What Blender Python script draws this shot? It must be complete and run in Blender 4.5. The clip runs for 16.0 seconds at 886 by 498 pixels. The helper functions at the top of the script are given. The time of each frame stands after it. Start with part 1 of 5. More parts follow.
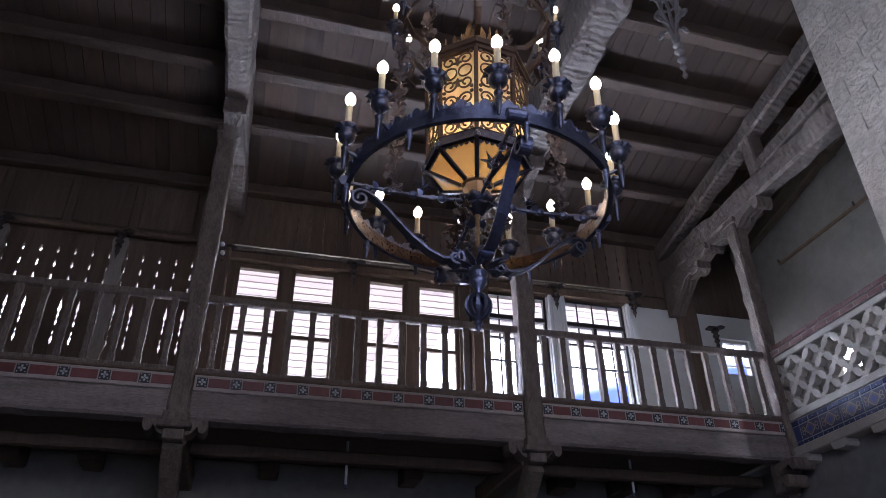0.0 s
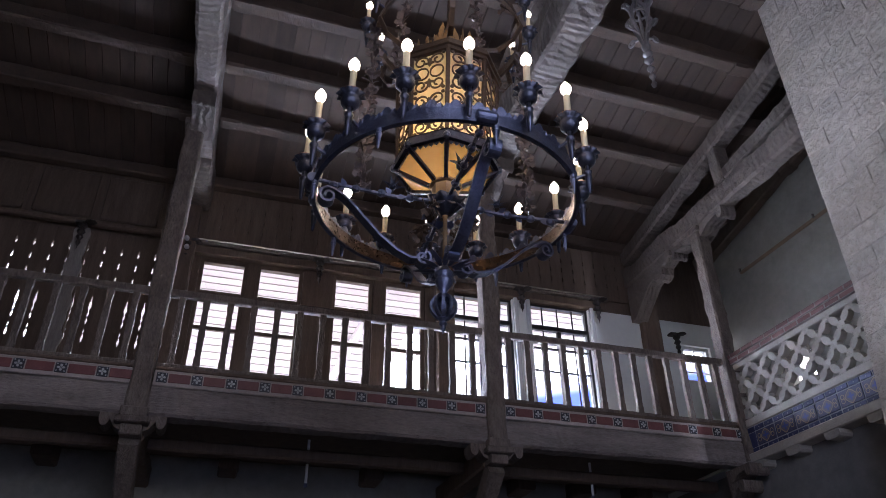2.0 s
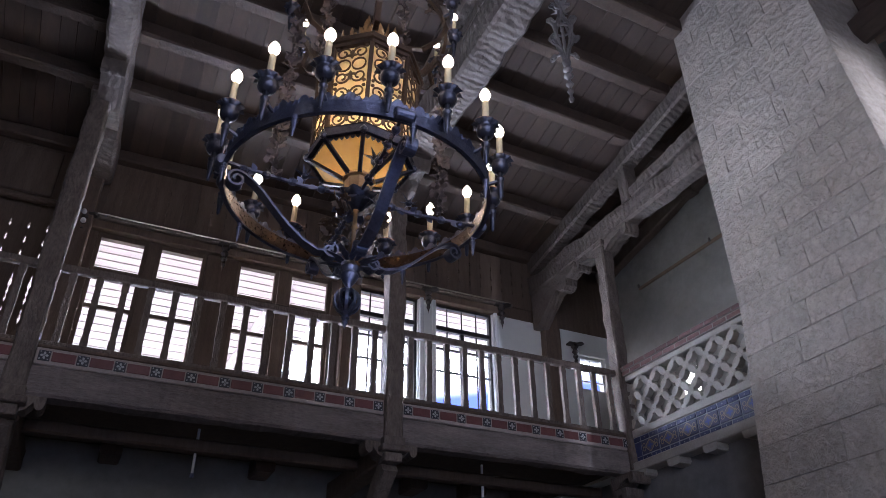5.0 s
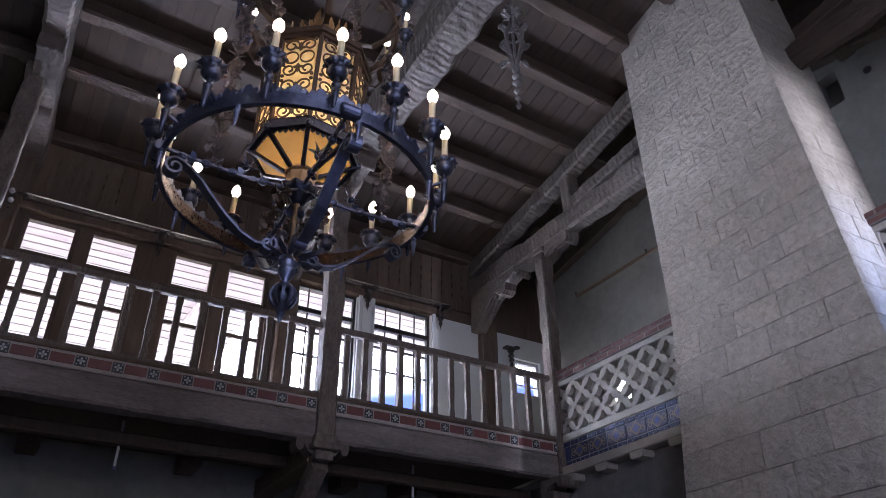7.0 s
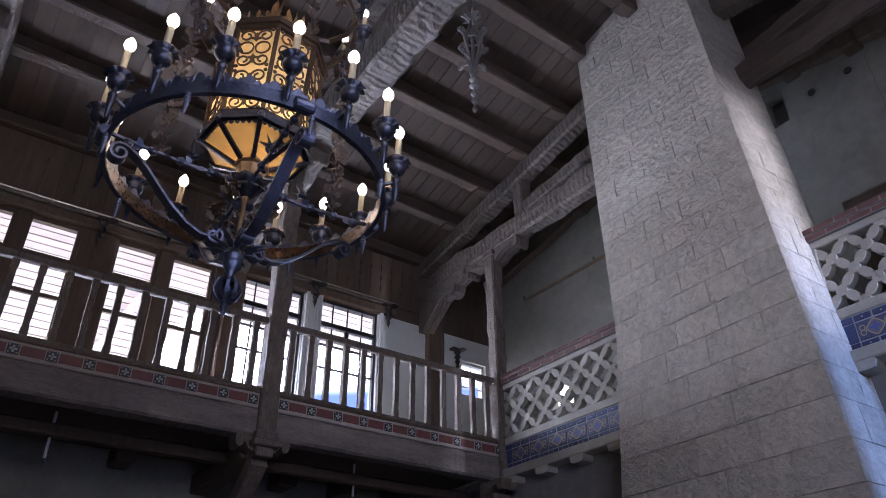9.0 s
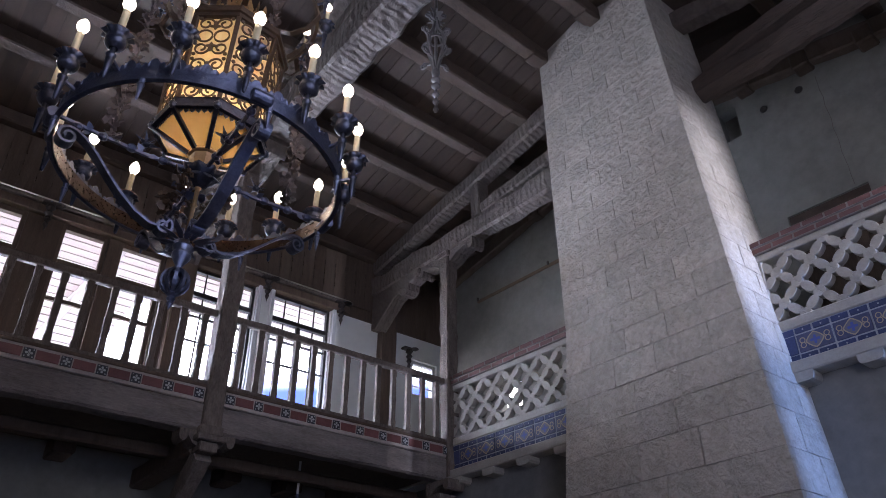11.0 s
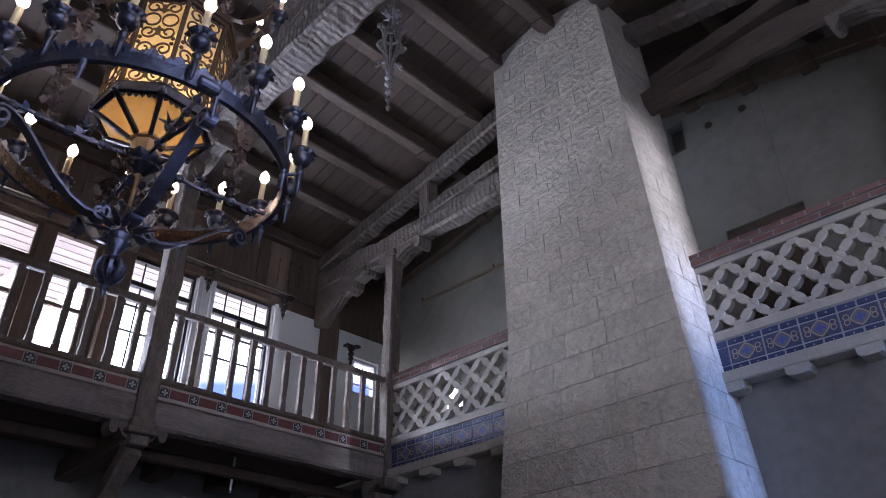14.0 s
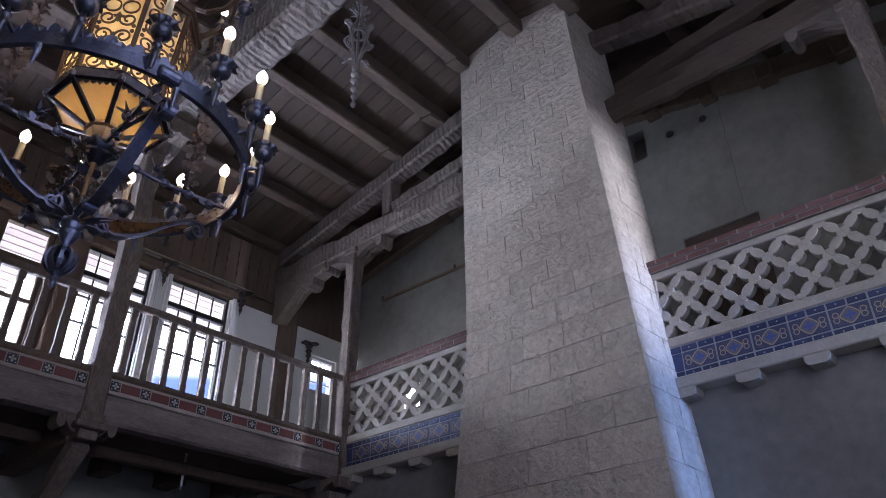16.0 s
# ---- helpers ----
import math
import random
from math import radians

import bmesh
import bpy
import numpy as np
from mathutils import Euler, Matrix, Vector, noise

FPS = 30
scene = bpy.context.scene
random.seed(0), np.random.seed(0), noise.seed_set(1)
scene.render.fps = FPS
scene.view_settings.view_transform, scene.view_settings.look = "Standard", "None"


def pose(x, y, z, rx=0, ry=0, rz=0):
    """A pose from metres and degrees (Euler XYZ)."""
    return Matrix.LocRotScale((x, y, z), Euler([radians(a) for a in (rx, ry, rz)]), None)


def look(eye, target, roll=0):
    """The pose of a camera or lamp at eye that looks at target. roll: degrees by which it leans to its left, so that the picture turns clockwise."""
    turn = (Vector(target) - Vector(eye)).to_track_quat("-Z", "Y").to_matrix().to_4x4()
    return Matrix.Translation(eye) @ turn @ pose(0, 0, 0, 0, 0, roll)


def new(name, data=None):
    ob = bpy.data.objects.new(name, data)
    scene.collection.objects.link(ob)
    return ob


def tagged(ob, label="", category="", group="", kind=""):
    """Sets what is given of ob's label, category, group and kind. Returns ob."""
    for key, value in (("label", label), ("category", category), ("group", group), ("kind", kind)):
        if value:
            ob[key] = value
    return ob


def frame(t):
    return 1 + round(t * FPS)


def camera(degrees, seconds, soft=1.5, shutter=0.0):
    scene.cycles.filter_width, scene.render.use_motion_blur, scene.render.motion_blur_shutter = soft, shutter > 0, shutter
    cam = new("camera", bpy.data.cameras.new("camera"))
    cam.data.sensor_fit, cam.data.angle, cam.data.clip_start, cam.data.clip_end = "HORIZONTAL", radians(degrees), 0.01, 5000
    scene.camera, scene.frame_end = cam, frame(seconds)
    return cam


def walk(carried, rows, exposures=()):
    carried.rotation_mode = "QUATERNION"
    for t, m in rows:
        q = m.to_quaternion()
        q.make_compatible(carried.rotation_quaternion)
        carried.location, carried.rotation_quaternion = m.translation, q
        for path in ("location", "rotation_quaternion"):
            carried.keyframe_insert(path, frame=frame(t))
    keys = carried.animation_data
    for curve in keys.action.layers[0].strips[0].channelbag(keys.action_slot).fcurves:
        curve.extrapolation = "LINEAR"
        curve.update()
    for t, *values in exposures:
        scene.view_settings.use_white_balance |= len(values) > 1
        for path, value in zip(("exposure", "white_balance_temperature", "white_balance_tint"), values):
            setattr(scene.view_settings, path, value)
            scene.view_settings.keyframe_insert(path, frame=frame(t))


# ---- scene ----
cam = camera(61.5, 16.0, soft=0.5)
PATH = [
    (0.0, -0.041, 0.015, 1.593, 122.05, 0.68, -14.21),
    (0.5, -0.038, 0.015, 1.592, 122.06, 0.61, -15.47),
    (1.0, -0.036, 0.014, 1.591, 122.09, 0.72, -16.34),
    (1.5, -0.035, 0.014, 1.591, 122.02, 0.71, -16.60),
    (2.0, -0.034, 0.014, 1.591, 122.06, 0.63, -17.14),
    (2.5, -0.033, 0.014, 1.590, 121.99, 0.59, -17.48),
    (3.0, -0.032, 0.014, 1.590, 121.93, 0.57, -18.13),
    (3.5, -0.028, 0.013, 1.590, 121.88, 0.50, -19.38),
    (4.0, -0.023, 0.012, 1.589, 121.84, 0.46, -21.52),
    (6.5, -0.005, 0.006, 1.591, 121.87, 0.47, -29.16),
    (7.0, -0.002, 0.005, 1.592, 121.82, 0.44, -30.40),
    (7.5, 0.001, 0.003, 1.593, 121.80, 0.40, -31.68),
    (8.0, 0.004, 0.002, 1.594, 121.78, 0.42, -32.83),
    (8.5, 0.007, 0.001, 1.596, 121.77, 0.40, -33.82),
    (9.0, 0.009, -0.001, 1.597, 121.78, 0.36, -34.82),
    (11.5, 0.021, -0.008, 1.605, 121.68, 0.28, -39.82),
    (12.0, 0.023, -0.010, 1.606, 121.67, 0.36, -40.73),
    (12.5, 0.024, -0.011, 1.608, 121.69, 0.33, -41.43),
    (13.0, 0.026, -0.012, 1.609, 121.66, 0.26, -42.06),
    (13.5, 0.027, -0.013, 1.610, 121.63, 0.29, -42.72),
    (14.0, 0.029, -0.015, 1.612, 121.62, 0.22, -43.57),
    (14.5, 0.031, -0.016, 1.614, 121.57, 0.22, -44.52),
    (15.0, 0.033, -0.018, 1.617, 121.55, 0.26, -45.46),
    (15.5, 0.035, -0.020, 1.619, 121.53, 0.25, -46.25),
    (16.0, 0.037, -0.021, 1.620, 121.55, 0.28, -46.93),
]
walk(cam, [(t, pose(x, y, z, rx, ry, rz)) for t, x, y, z, rx, ry, rz in PATH], exposures=[(0.0, 0.25, 5780, 24), (16.0, 0.25, 5780, 24)])

# ---- light ----
world = bpy.data.worlds.new("sky")
scene.world = world
world.use_nodes = True
wn = world.node_tree
sky = wn.nodes.new("ShaderNodeTexSky")
sky.sky_type = 'NISHITA'
sky.sun_disc = False
sky.sun_elevation, sky.sun_rotation = radians(48), radians(150)
wn.links.new(sky.outputs[0], wn.nodes["Background"].inputs[0])
wn.nodes["Background"].inputs[1].default_value = 0.15
sun_data = bpy.data.lights.new("sun", 'SUN')
sun_data.energy, sun_data.angle, sun_data.color = 3.0, radians(0.5), (1.0, 0.95, 0.88)
sun = new("sun", sun_data)
sun.matrix_world = look((0, 0, 0), (math.sin(radians(150)) * -1, -math.cos(radians(150)), -1.1))


def area_lamp(name, x, y, z, target, w, h, watts, color):
    """An area lamp: daylight at a window, or added light from the south."""
    data = bpy.data.lights.new(name, 'AREA')
    data.shape, data.size, data.size_y = 'RECTANGLE', w, h
    data.energy, data.color = watts, color
    ob = new(name, data)
    ob.matrix_world = look((x, y, z), target)
    return ob


COOL = (0.73, 0.855, 1.0)
for x0, x1, w in ((-0.56, 0.06, 28), (0.18, 0.80, 45), (1.21, 1.78, 90), (1.92, 2.53, 108), (2.90, 3.86, 108), (4.12, 5.10, 58)):
    z0, z1 = 4.58, 5.16
    area_lamp("daylight_north", (x0 + x1) / 2, 9.30, (z0 + z1) / 2, ((x0 + x1) / 2, 0, (z0 + z1) / 2), x1 - x0, z1 - z0, w, COOL)
# Added lamps behind the viewer, no windows seen there: two beams, two fills.
area_lamp("daylight_south", 5.75, -4.2, 4.3, (5.8, 5, 4.3), 0.12, 0.5, 470, (0.24, 0.46, 1.0))
area_lamp("daylight_south", 5.75, -4.0, 5.75, (5.9, 3, 5.9), 0.2, 0.4, 560, (0.90, 0.945, 1.0))
area_lamp("daylight_south", 1.0, -1.70, 4.6, (2.9, 3.3, 4.6), 2.2, 2.2, 84, (0.80, 0.86, 1.0))
area_lamp("daylight_south", 1.0, -1.70, 2.0, (1.0, 5, 2.0), 2.4, 1.3, 22, (0.40, 0.58, 1.0))

# ---- materials ----
def mat(name, base, rough=0.7, metal=0.0, second=None, scale=6.0, stretch=(1, 1, 1), bump=0.3, fine=60.0, spread=0.5, vary=0.12, deep=0.02, coat=0.0):
    """A surface with broad patches, fine grain, relief and a shift from piece to piece."""
    m = bpy.data.materials.new(name)
    m.use_nodes = True
    nt = m.node_tree
    p = nt.nodes["Principled BSDF"]
    second = second or [c * 0.55 for c in base]
    tc = nt.nodes.new("ShaderNodeTexCoord")
    info = nt.nodes.new("ShaderNodeObjectInfo")
    shift = nt.nodes.new("ShaderNodeVectorMath")
    shift.operation = 'ADD'
    mul = nt.nodes.new("ShaderNodeMath")
    mul.operation, mul.inputs[1].default_value = 'MULTIPLY', 37.0
    nt.links.new(info.outputs["Random"], mul.inputs[0])
    nt.links.new(tc.outputs["Object"], shift.inputs[0])
    nt.links.new(mul.outputs[0], shift.inputs[1])
    mp = nt.nodes.new("ShaderNodeMapping")
    mp.inputs["Scale"].default_value = stretch
    nt.links.new(shift.outputs[0], mp.inputs[0])
    big = nt.nodes.new("ShaderNodeTexNoise")
    big.inputs["Scale"].default_value, big.inputs["Detail"].default_value, big.inputs["Roughness"].default_value = scale, 6, 0.6
    small = nt.nodes.new("ShaderNodeTexNoise")
    small.inputs["Scale"].default_value, small.inputs["Detail"].default_value, small.inputs["Roughness"].default_value = fine, 5, 0.65
    for n in (big, small):
        nt.links.new(mp.outputs[0], n.inputs["Vector"])
    ramp = nt.nodes.new("ShaderNodeValToRGB")
    ramp.color_ramp.elements[0].position, ramp.color_ramp.elements[1].position = 0.5 - spread / 2, 0.5 + spread / 2
    ramp.color_ramp.elements[0].color, ramp.color_ramp.elements[1].color = (*second, 1), (*base, 1)
    mixn = nt.nodes.new("ShaderNodeMath")
    mixn.operation = 'MULTIPLY_ADD'
    mixn.inputs[1].default_value = 0.45
    sub = nt.nodes.new("ShaderNodeMath")
    sub.operation, sub.inputs[1].default_value = 'MULTIPLY', 0.55
    nt.links.new(big.outputs["Fac"], sub.inputs[0])
    nt.links.new(small.outputs["Fac"], mixn.inputs[0])
    nt.links.new(sub.outputs[0], mixn.inputs[2])
    nt.links.new(mixn.outputs[0], ramp.inputs[0])
    hsv = nt.nodes.new("ShaderNodeHueSaturation")
    val = nt.nodes.new("ShaderNodeMath")
    val.operation, val.inputs[1].default_value, val.inputs[2].default_value = 'MULTIPLY_ADD', vary * 2, 1.0 - vary
    geo = nt.nodes.new("ShaderNodeNewGeometry")
    addr = nt.nodes.new("ShaderNodeMath")
    addr.operation = 'ADD'
    frac = nt.nodes.new("ShaderNodeMath")
    frac.operation = 'FRACT'
    nt.links.new(info.outputs["Random"], addr.inputs[0])
    nt.links.new(geo.outputs["Random Per Island"], addr.inputs[1])
    nt.links.new(addr.outputs[0], frac.inputs[0])
    nt.links.new(frac.outputs[0], val.inputs[0])
    nt.links.new(val.outputs[0], hsv.inputs["Value"])
    nt.links.new(ramp.outputs[0], hsv.inputs["Color"])
    nt.links.new(hsv.outputs[0], p.inputs["Base Color"])
    rr = nt.nodes.new("ShaderNodeMath")
    rr.operation, rr.inputs[1].default_value, rr.inputs[2].default_value = 'MULTIPLY_ADD', 0.3, rough - 0.15
    nt.links.new(small.outputs["Fac"], rr.inputs[0])
    nt.links.new(rr.outputs[0], p.inputs["Roughness"])
    p.inputs["Metallic"].default_value = metal
    p.inputs["Coat Weight"].default_value = coat
    bp = nt.nodes.new("ShaderNodeBump")
    bp.inputs["Strength"].default_value, bp.inputs["Distance"].default_value = bump, deep
    nt.links.new(mixn.outputs[0], bp.inputs["Height"])
    nt.links.new(bp.outputs[0], p.inputs["Normal"])
    return m


def glow(name, color, strength):
    m = bpy.data.materials.new(name)
    m.use_nodes = True
    p = m.node_tree.nodes["Principled BSDF"]
    p.inputs["Base Color"].default_value = (*color, 1)
    p.inputs["Emission Color"].default_value = (*color, 1)
    p.inputs["Emission Strength"].default_value = strength
    return m


WOOD_BEAM = mat("hewn_timber", (0.118, 0.079, 0.054), 0.8, second=(0.043, 0.029, 0.020), scale=3, stretch=(1, 1, 1), bump=0.8, fine=18, deep=0.04)
WOOD_DECK = mat("ceiling_board", (0.100, 0.066, 0.044), 0.85, second=(0.042, 0.028, 0.020), scale=2, stretch=(6, 0.7, 6), bump=0.3, fine=30, vary=0.2)
WOOD_DARK = mat("stained_oak", (0.19, 0.138, 0.10), 0.65, second=(0.078, 0.055, 0.04), scale=3, stretch=(5, 5, 0.6), bump=0.25, fine=30, vary=0.15)
WOOD_RAIL = mat("railing_wood", (0.24, 0.194, 0.16), 0.75, second=(0.10, 0.079, 0.064), scale=4, stretch=(3, 3, 1.2), bump=0.8, fine=16, deep=0.03, spread=0.4)
def adze(m, direction, scale=5.0, amount=0.35):
    """Adds crosswise tool marks to a hewn surface."""
    nt = m.node_tree
    p = nt.nodes["Principled BSDF"]
    old = p.inputs["Normal"].links[0].from_socket
    tc = nt.nodes.new("ShaderNodeTexCoord")
    wv = nt.nodes.new("ShaderNodeTexWave")
    wv.bands_direction = direction
    wv.inputs["Scale"].default_value, wv.inputs["Distortion"].default_value, wv.inputs["Detail"].default_value, wv.inputs["Detail Scale"].default_value = scale, 5.0, 2.0, 1.6
    bp = nt.nodes.new("ShaderNodeBump")
    bp.inputs["Strength"].default_value, bp.inputs["Distance"].default_value = amount, 0.03
    nt.links.new(tc.outputs["Object"], wv.inputs["Vector"])
    nt.links.new(wv.outputs["Fac"], bp.inputs["Height"])
    nt.links.new(old, bp.inputs["Normal"])
    nt.links.new(bp.outputs[0], p.inputs["Normal"])
    return m


WOOD_TRUSS = adze(mat("adzed_timber", (0.20, 0.16, 0.13), 0.8, second=(0.07, 0.055, 0.045), scale=3, bump=0.8, fine=14, deep=0.06), 'Y', 3.6, 0.32)
WOOD_LOG = mat("rough_log", (0.12, 0.082, 0.060), 0.85, second=(0.04, 0.027, 0.020), scale=3, stretch=(3, 0.6, 3), bump=0.9, fine=20, deep=0.05)
WEATHERED = mat("weathered_board", (0.34, 0.30, 0.255), 0.85, second=(0.17, 0.145, 0.12), scale=3, stretch=(4, 4, 0.6), bump=0.5, fine=24)
# Dark mottled plaster copy; weak, blotchy light is put into its colour.
LOWER_PLASTER = mat("dimmed_lower_plaster", (0.25, 0.24, 0.222), 0.92, second=(0.115, 0.11, 0.102), scale=0.9, bump=0.4, fine=8, vary=0.0, spread=0.4)
# Darker plaster copy; part of its tone stands in for dim light.
GREY_DIMMED = mat("dimmed_grey_plaster", (0.34, 0.325, 0.272), 0.92, second=(0.175, 0.167, 0.14), scale=1.1, bump=0.35, fine=8, vary=0.0, spread=0.45)
WOOD_FASCIA = adze(mat("weathered_oak", (0.35, 0.295, 0.262), 0.75, second=(0.14, 0.115, 0.10), scale=2.5, stretch=(0.6, 3, 3), spread=0.36, bump=0.7, fine=26, deep=0.04), 'X', 3.0, 0.22)
for m in (WOOD_RAIL, WOOD_DARK, WOOD_FASCIA):
    m.node_tree.nodes["Principled BSDF"].inputs["Specular IOR Level"].default_value = 0.15
BATTEN = mat("pine_batten", (0.22, 0.145, 0.085), 0.7, bump=0.2)
PLASTER = mat("plaster", (0.62, 0.62, 0.58), 0.9, second=(0.45, 0.45, 0.42), scale=1.2, bump=0.25, fine=9, vary=0.0, spread=0.7)
# Paler plaster copy; its extra whiteness makes up for missing light.
PIER_WHITE = mat("brightened_plaster", (0.80, 0.82, 0.765), 0.9, second=(0.68, 0.68, 0.64), scale=2, bump=0.3, fine=12, vary=0.0, spread=0.7)
BRONZE = mat("dark_bronze", (0.085, 0.068, 0.058), 0.6, 0.4, second=(0.035, 0.028, 0.024), scale=20, bump=0.4)


def hammered(m, scale, deep, pit):
    """Wriggling tool marks in a dressed stone face, with the hollows coloured darker."""
    nt = m.node_tree
    p = nt.nodes["Principled BSDF"]
    old = p.inputs["Normal"].links[0].from_socket
    col = p.inputs["Base Color"].links[0].from_socket
    tc = nt.nodes.new("ShaderNodeTexCoord")
    nz = nt.nodes.new("ShaderNodeTexNoise")
    nz.inputs["Scale"].default_value, nz.inputs["Detail"].default_value, nz.inputs["Roughness"].default_value, nz.inputs["Distortion"].default_value = scale, 6.0, 0.62, 0.3
    mr = nt.nodes.new("ShaderNodeMapRange")
    mr.interpolation_type = 'SMOOTHSTEP'
    mr.inputs["From Min"].default_value, mr.inputs["From Max"].default_value = 0.22, 0.72
    bp = nt.nodes.new("ShaderNodeBump")
    bp.inputs["Strength"].default_value, bp.inputs["Distance"].default_value = 1.0, deep
    mx = nt.nodes.new("ShaderNodeMix")
    mx.data_type, mx.blend_type = 'RGBA', 'MULTIPLY'
    mx.inputs[6].default_value = (pit, pit * 0.96, pit * 0.92, 1)
    mx2 = nt.nodes.new("ShaderNodeMix")
    mx2.data_type = 'RGBA'
    mx.inputs[0].default_value = 1.0
    nt.links.new(tc.outputs["Object"], nz.inputs["Vector"])
    nt.links.new(nz.outputs["Fac"], mr.inputs["Value"])
    nt.links.new(mr.outputs[0], bp.inputs["Height"])
    nt.links.new(old, bp.inputs["Normal"])
    nt.links.new(bp.outputs[0], p.inputs["Normal"])
    nt.links.new(col, mx.inputs[7])
    nt.links.new(mr.outputs[0], mx2.inputs[0])
    nt.links.new(mx.outputs[2], mx2.inputs[6])
    nt.links.new(col, mx2.inputs[7])
    nt.links.new(mx2.outputs[2], p.inputs["Base Color"])
    return m


STONE = hammered(mat("limestone_block", (0.63, 0.56, 0.46), 0.9, second=(0.40, 0.355, 0.295), scale=4, bump=0.7, fine=30, spread=0.5, vary=0.08, deep=0.018), 14.0, 0.019, 0.78)
MORTAR = mat("mortar", (0.17, 0.145, 0.12), 0.95, bump=0.4)
CARVED = mat("cast_stone", (0.47, 0.43, 0.365), 0.9, second=(0.29, 0.262, 0.22), scale=7, bump=0.6, fine=36, vary=0.05)
RED_TILE = mat("dark_red_tile", (0.23, 0.085, 0.075), 0.45, second=(0.11, 0.03, 0.028), scale=9, bump=0.1, vary=0.15)
BUFF = mat("buff_grout", (0.54, 0.47, 0.42), 0.8, second=(0.3, 0.24, 0.2), scale=8, bump=0.2)
BRICK = mat("red_brick", (0.17, 0.078, 0.065), 0.8, second=(0.10, 0.05, 0.044), scale=9, bump=0.4, vary=0.2)
WHITE = mat("white_paint", (0.74, 0.74, 0.72), 0.5, second=(0.62, 0.62, 0.6), scale=5, bump=0.08, vary=0.03)
IRON = mat("wrought_iron", (0.19, 0.205, 0.29), 0.35, 0.9, second=(0.06, 0.064, 0.095), scale=14, bump=0.5, fine=60)
IRON_WARM = mat("gilded_iron", (0.15, 0.10, 0.065), 0.5, 0.7, second=(0.05, 0.036, 0.028), scale=12, bump=0.5, fine=50)
STEEL = mat("window_steel", (0.05, 0.045, 0.042), 0.5, 0.3, bump=0.1)
CANDLE = mat("candle_sleeve", (0.55, 0.47, 0.30), 0.55, second=(0.42, 0.35, 0.2), scale=20, bump=0.1)
EARTH = mat("stone_floor", (0.20, 0.15, 0.12), 0.6, second=(0.12, 0.09, 0.07), scale=2, bump=0.2)
SIDING = mat("pink_board", (0.90, 0.83, 0.83), 0.7, second=(0.84, 0.76, 0.76), scale=3, bump=0.1, vary=0.05)
CUP_IRON = mat("dark_iron", (0.10, 0.105, 0.14), 0.34, 0.85, second=(0.035, 0.036, 0.046), scale=18, bump=0.4)
# Copper tone stands in for the bulbs' glow on the candle cups.
WARMED_PAN = mat("bulb_warmed_copper", (0.30, 0.15, 0.085), 0.42, 0.8, second=(0.10, 0.05, 0.03), scale=16, bump=0.4)
GILT = mat("old_gilding", (0.45, 0.28, 0.12), 0.45, 0.75, second=(0.16, 0.09, 0.04), scale=16, bump=0.3)
BULB = glow("lit_bulb", (1.0, 0.80, 0.55), 22.0)


def glass_mat(name, color, rough=0.02):
    m = bpy.data.materials.new(name)
    m.use_nodes = True
    nt = m.node_tree
    p = nt.nodes["Principled BSDF"]
    p.inputs["Base Color"].default_value = (*color, 1)
    p.inputs["Roughness"].default_value = rough
    p.inputs["Transmission Weight"].default_value = 1.0
    p.inputs["IOR"].default_value = 1.02
    return m


GLASS = glass_mat("clear_glass", (0.97, 0.98, 0.98))

# ---- building helpers ----
def part(name, bm, material, parent=None, label="", smooth=False):
    me = bpy.data.meshes.new(name)
    bm.normal_update()
    bm.to_mesh(me)
    bm.free()
    me.materials.append(material)
    if smooth:
        me.shade_smooth()
    ob = new(name, me)
    if parent:
        ob.parent = parent
    if label:
        tagged(ob, label)
    return ob


def thing(name, label, category, m=None, group="", kind=""):
    ob = new(name)
    ob.empty_display_size = 0.1
    if m is not None:
        ob.matrix_world = m
    return tagged(ob, label, category, group, kind)


def box(bm, x0, y0, z0, x1, y1, z1, m=None):
    r = bmesh.ops.create_cube(bm, size=1.0, matrix=Matrix.Translation(((x0 + x1) / 2, (y0 + y1) / 2, (z0 + z1) / 2)) @ Matrix.Diagonal((x1 - x0, y1 - y0, z1 - z0, 1)))
    if m is not None:
        bmesh.ops.transform(bm, matrix=m, verts=r["verts"])
    return r["verts"]


def boxed(x0, y0, z0, x1, y1, z1, bevel=0.0, seg=1):
    bm = bmesh.new()
    box(bm, x0, y0, z0, x1, y1, z1)
    if bevel:
        bmesh.ops.bevel(bm, geom=bm.edges[:], offset=bevel, segments=seg, affect='EDGES')
    return bm


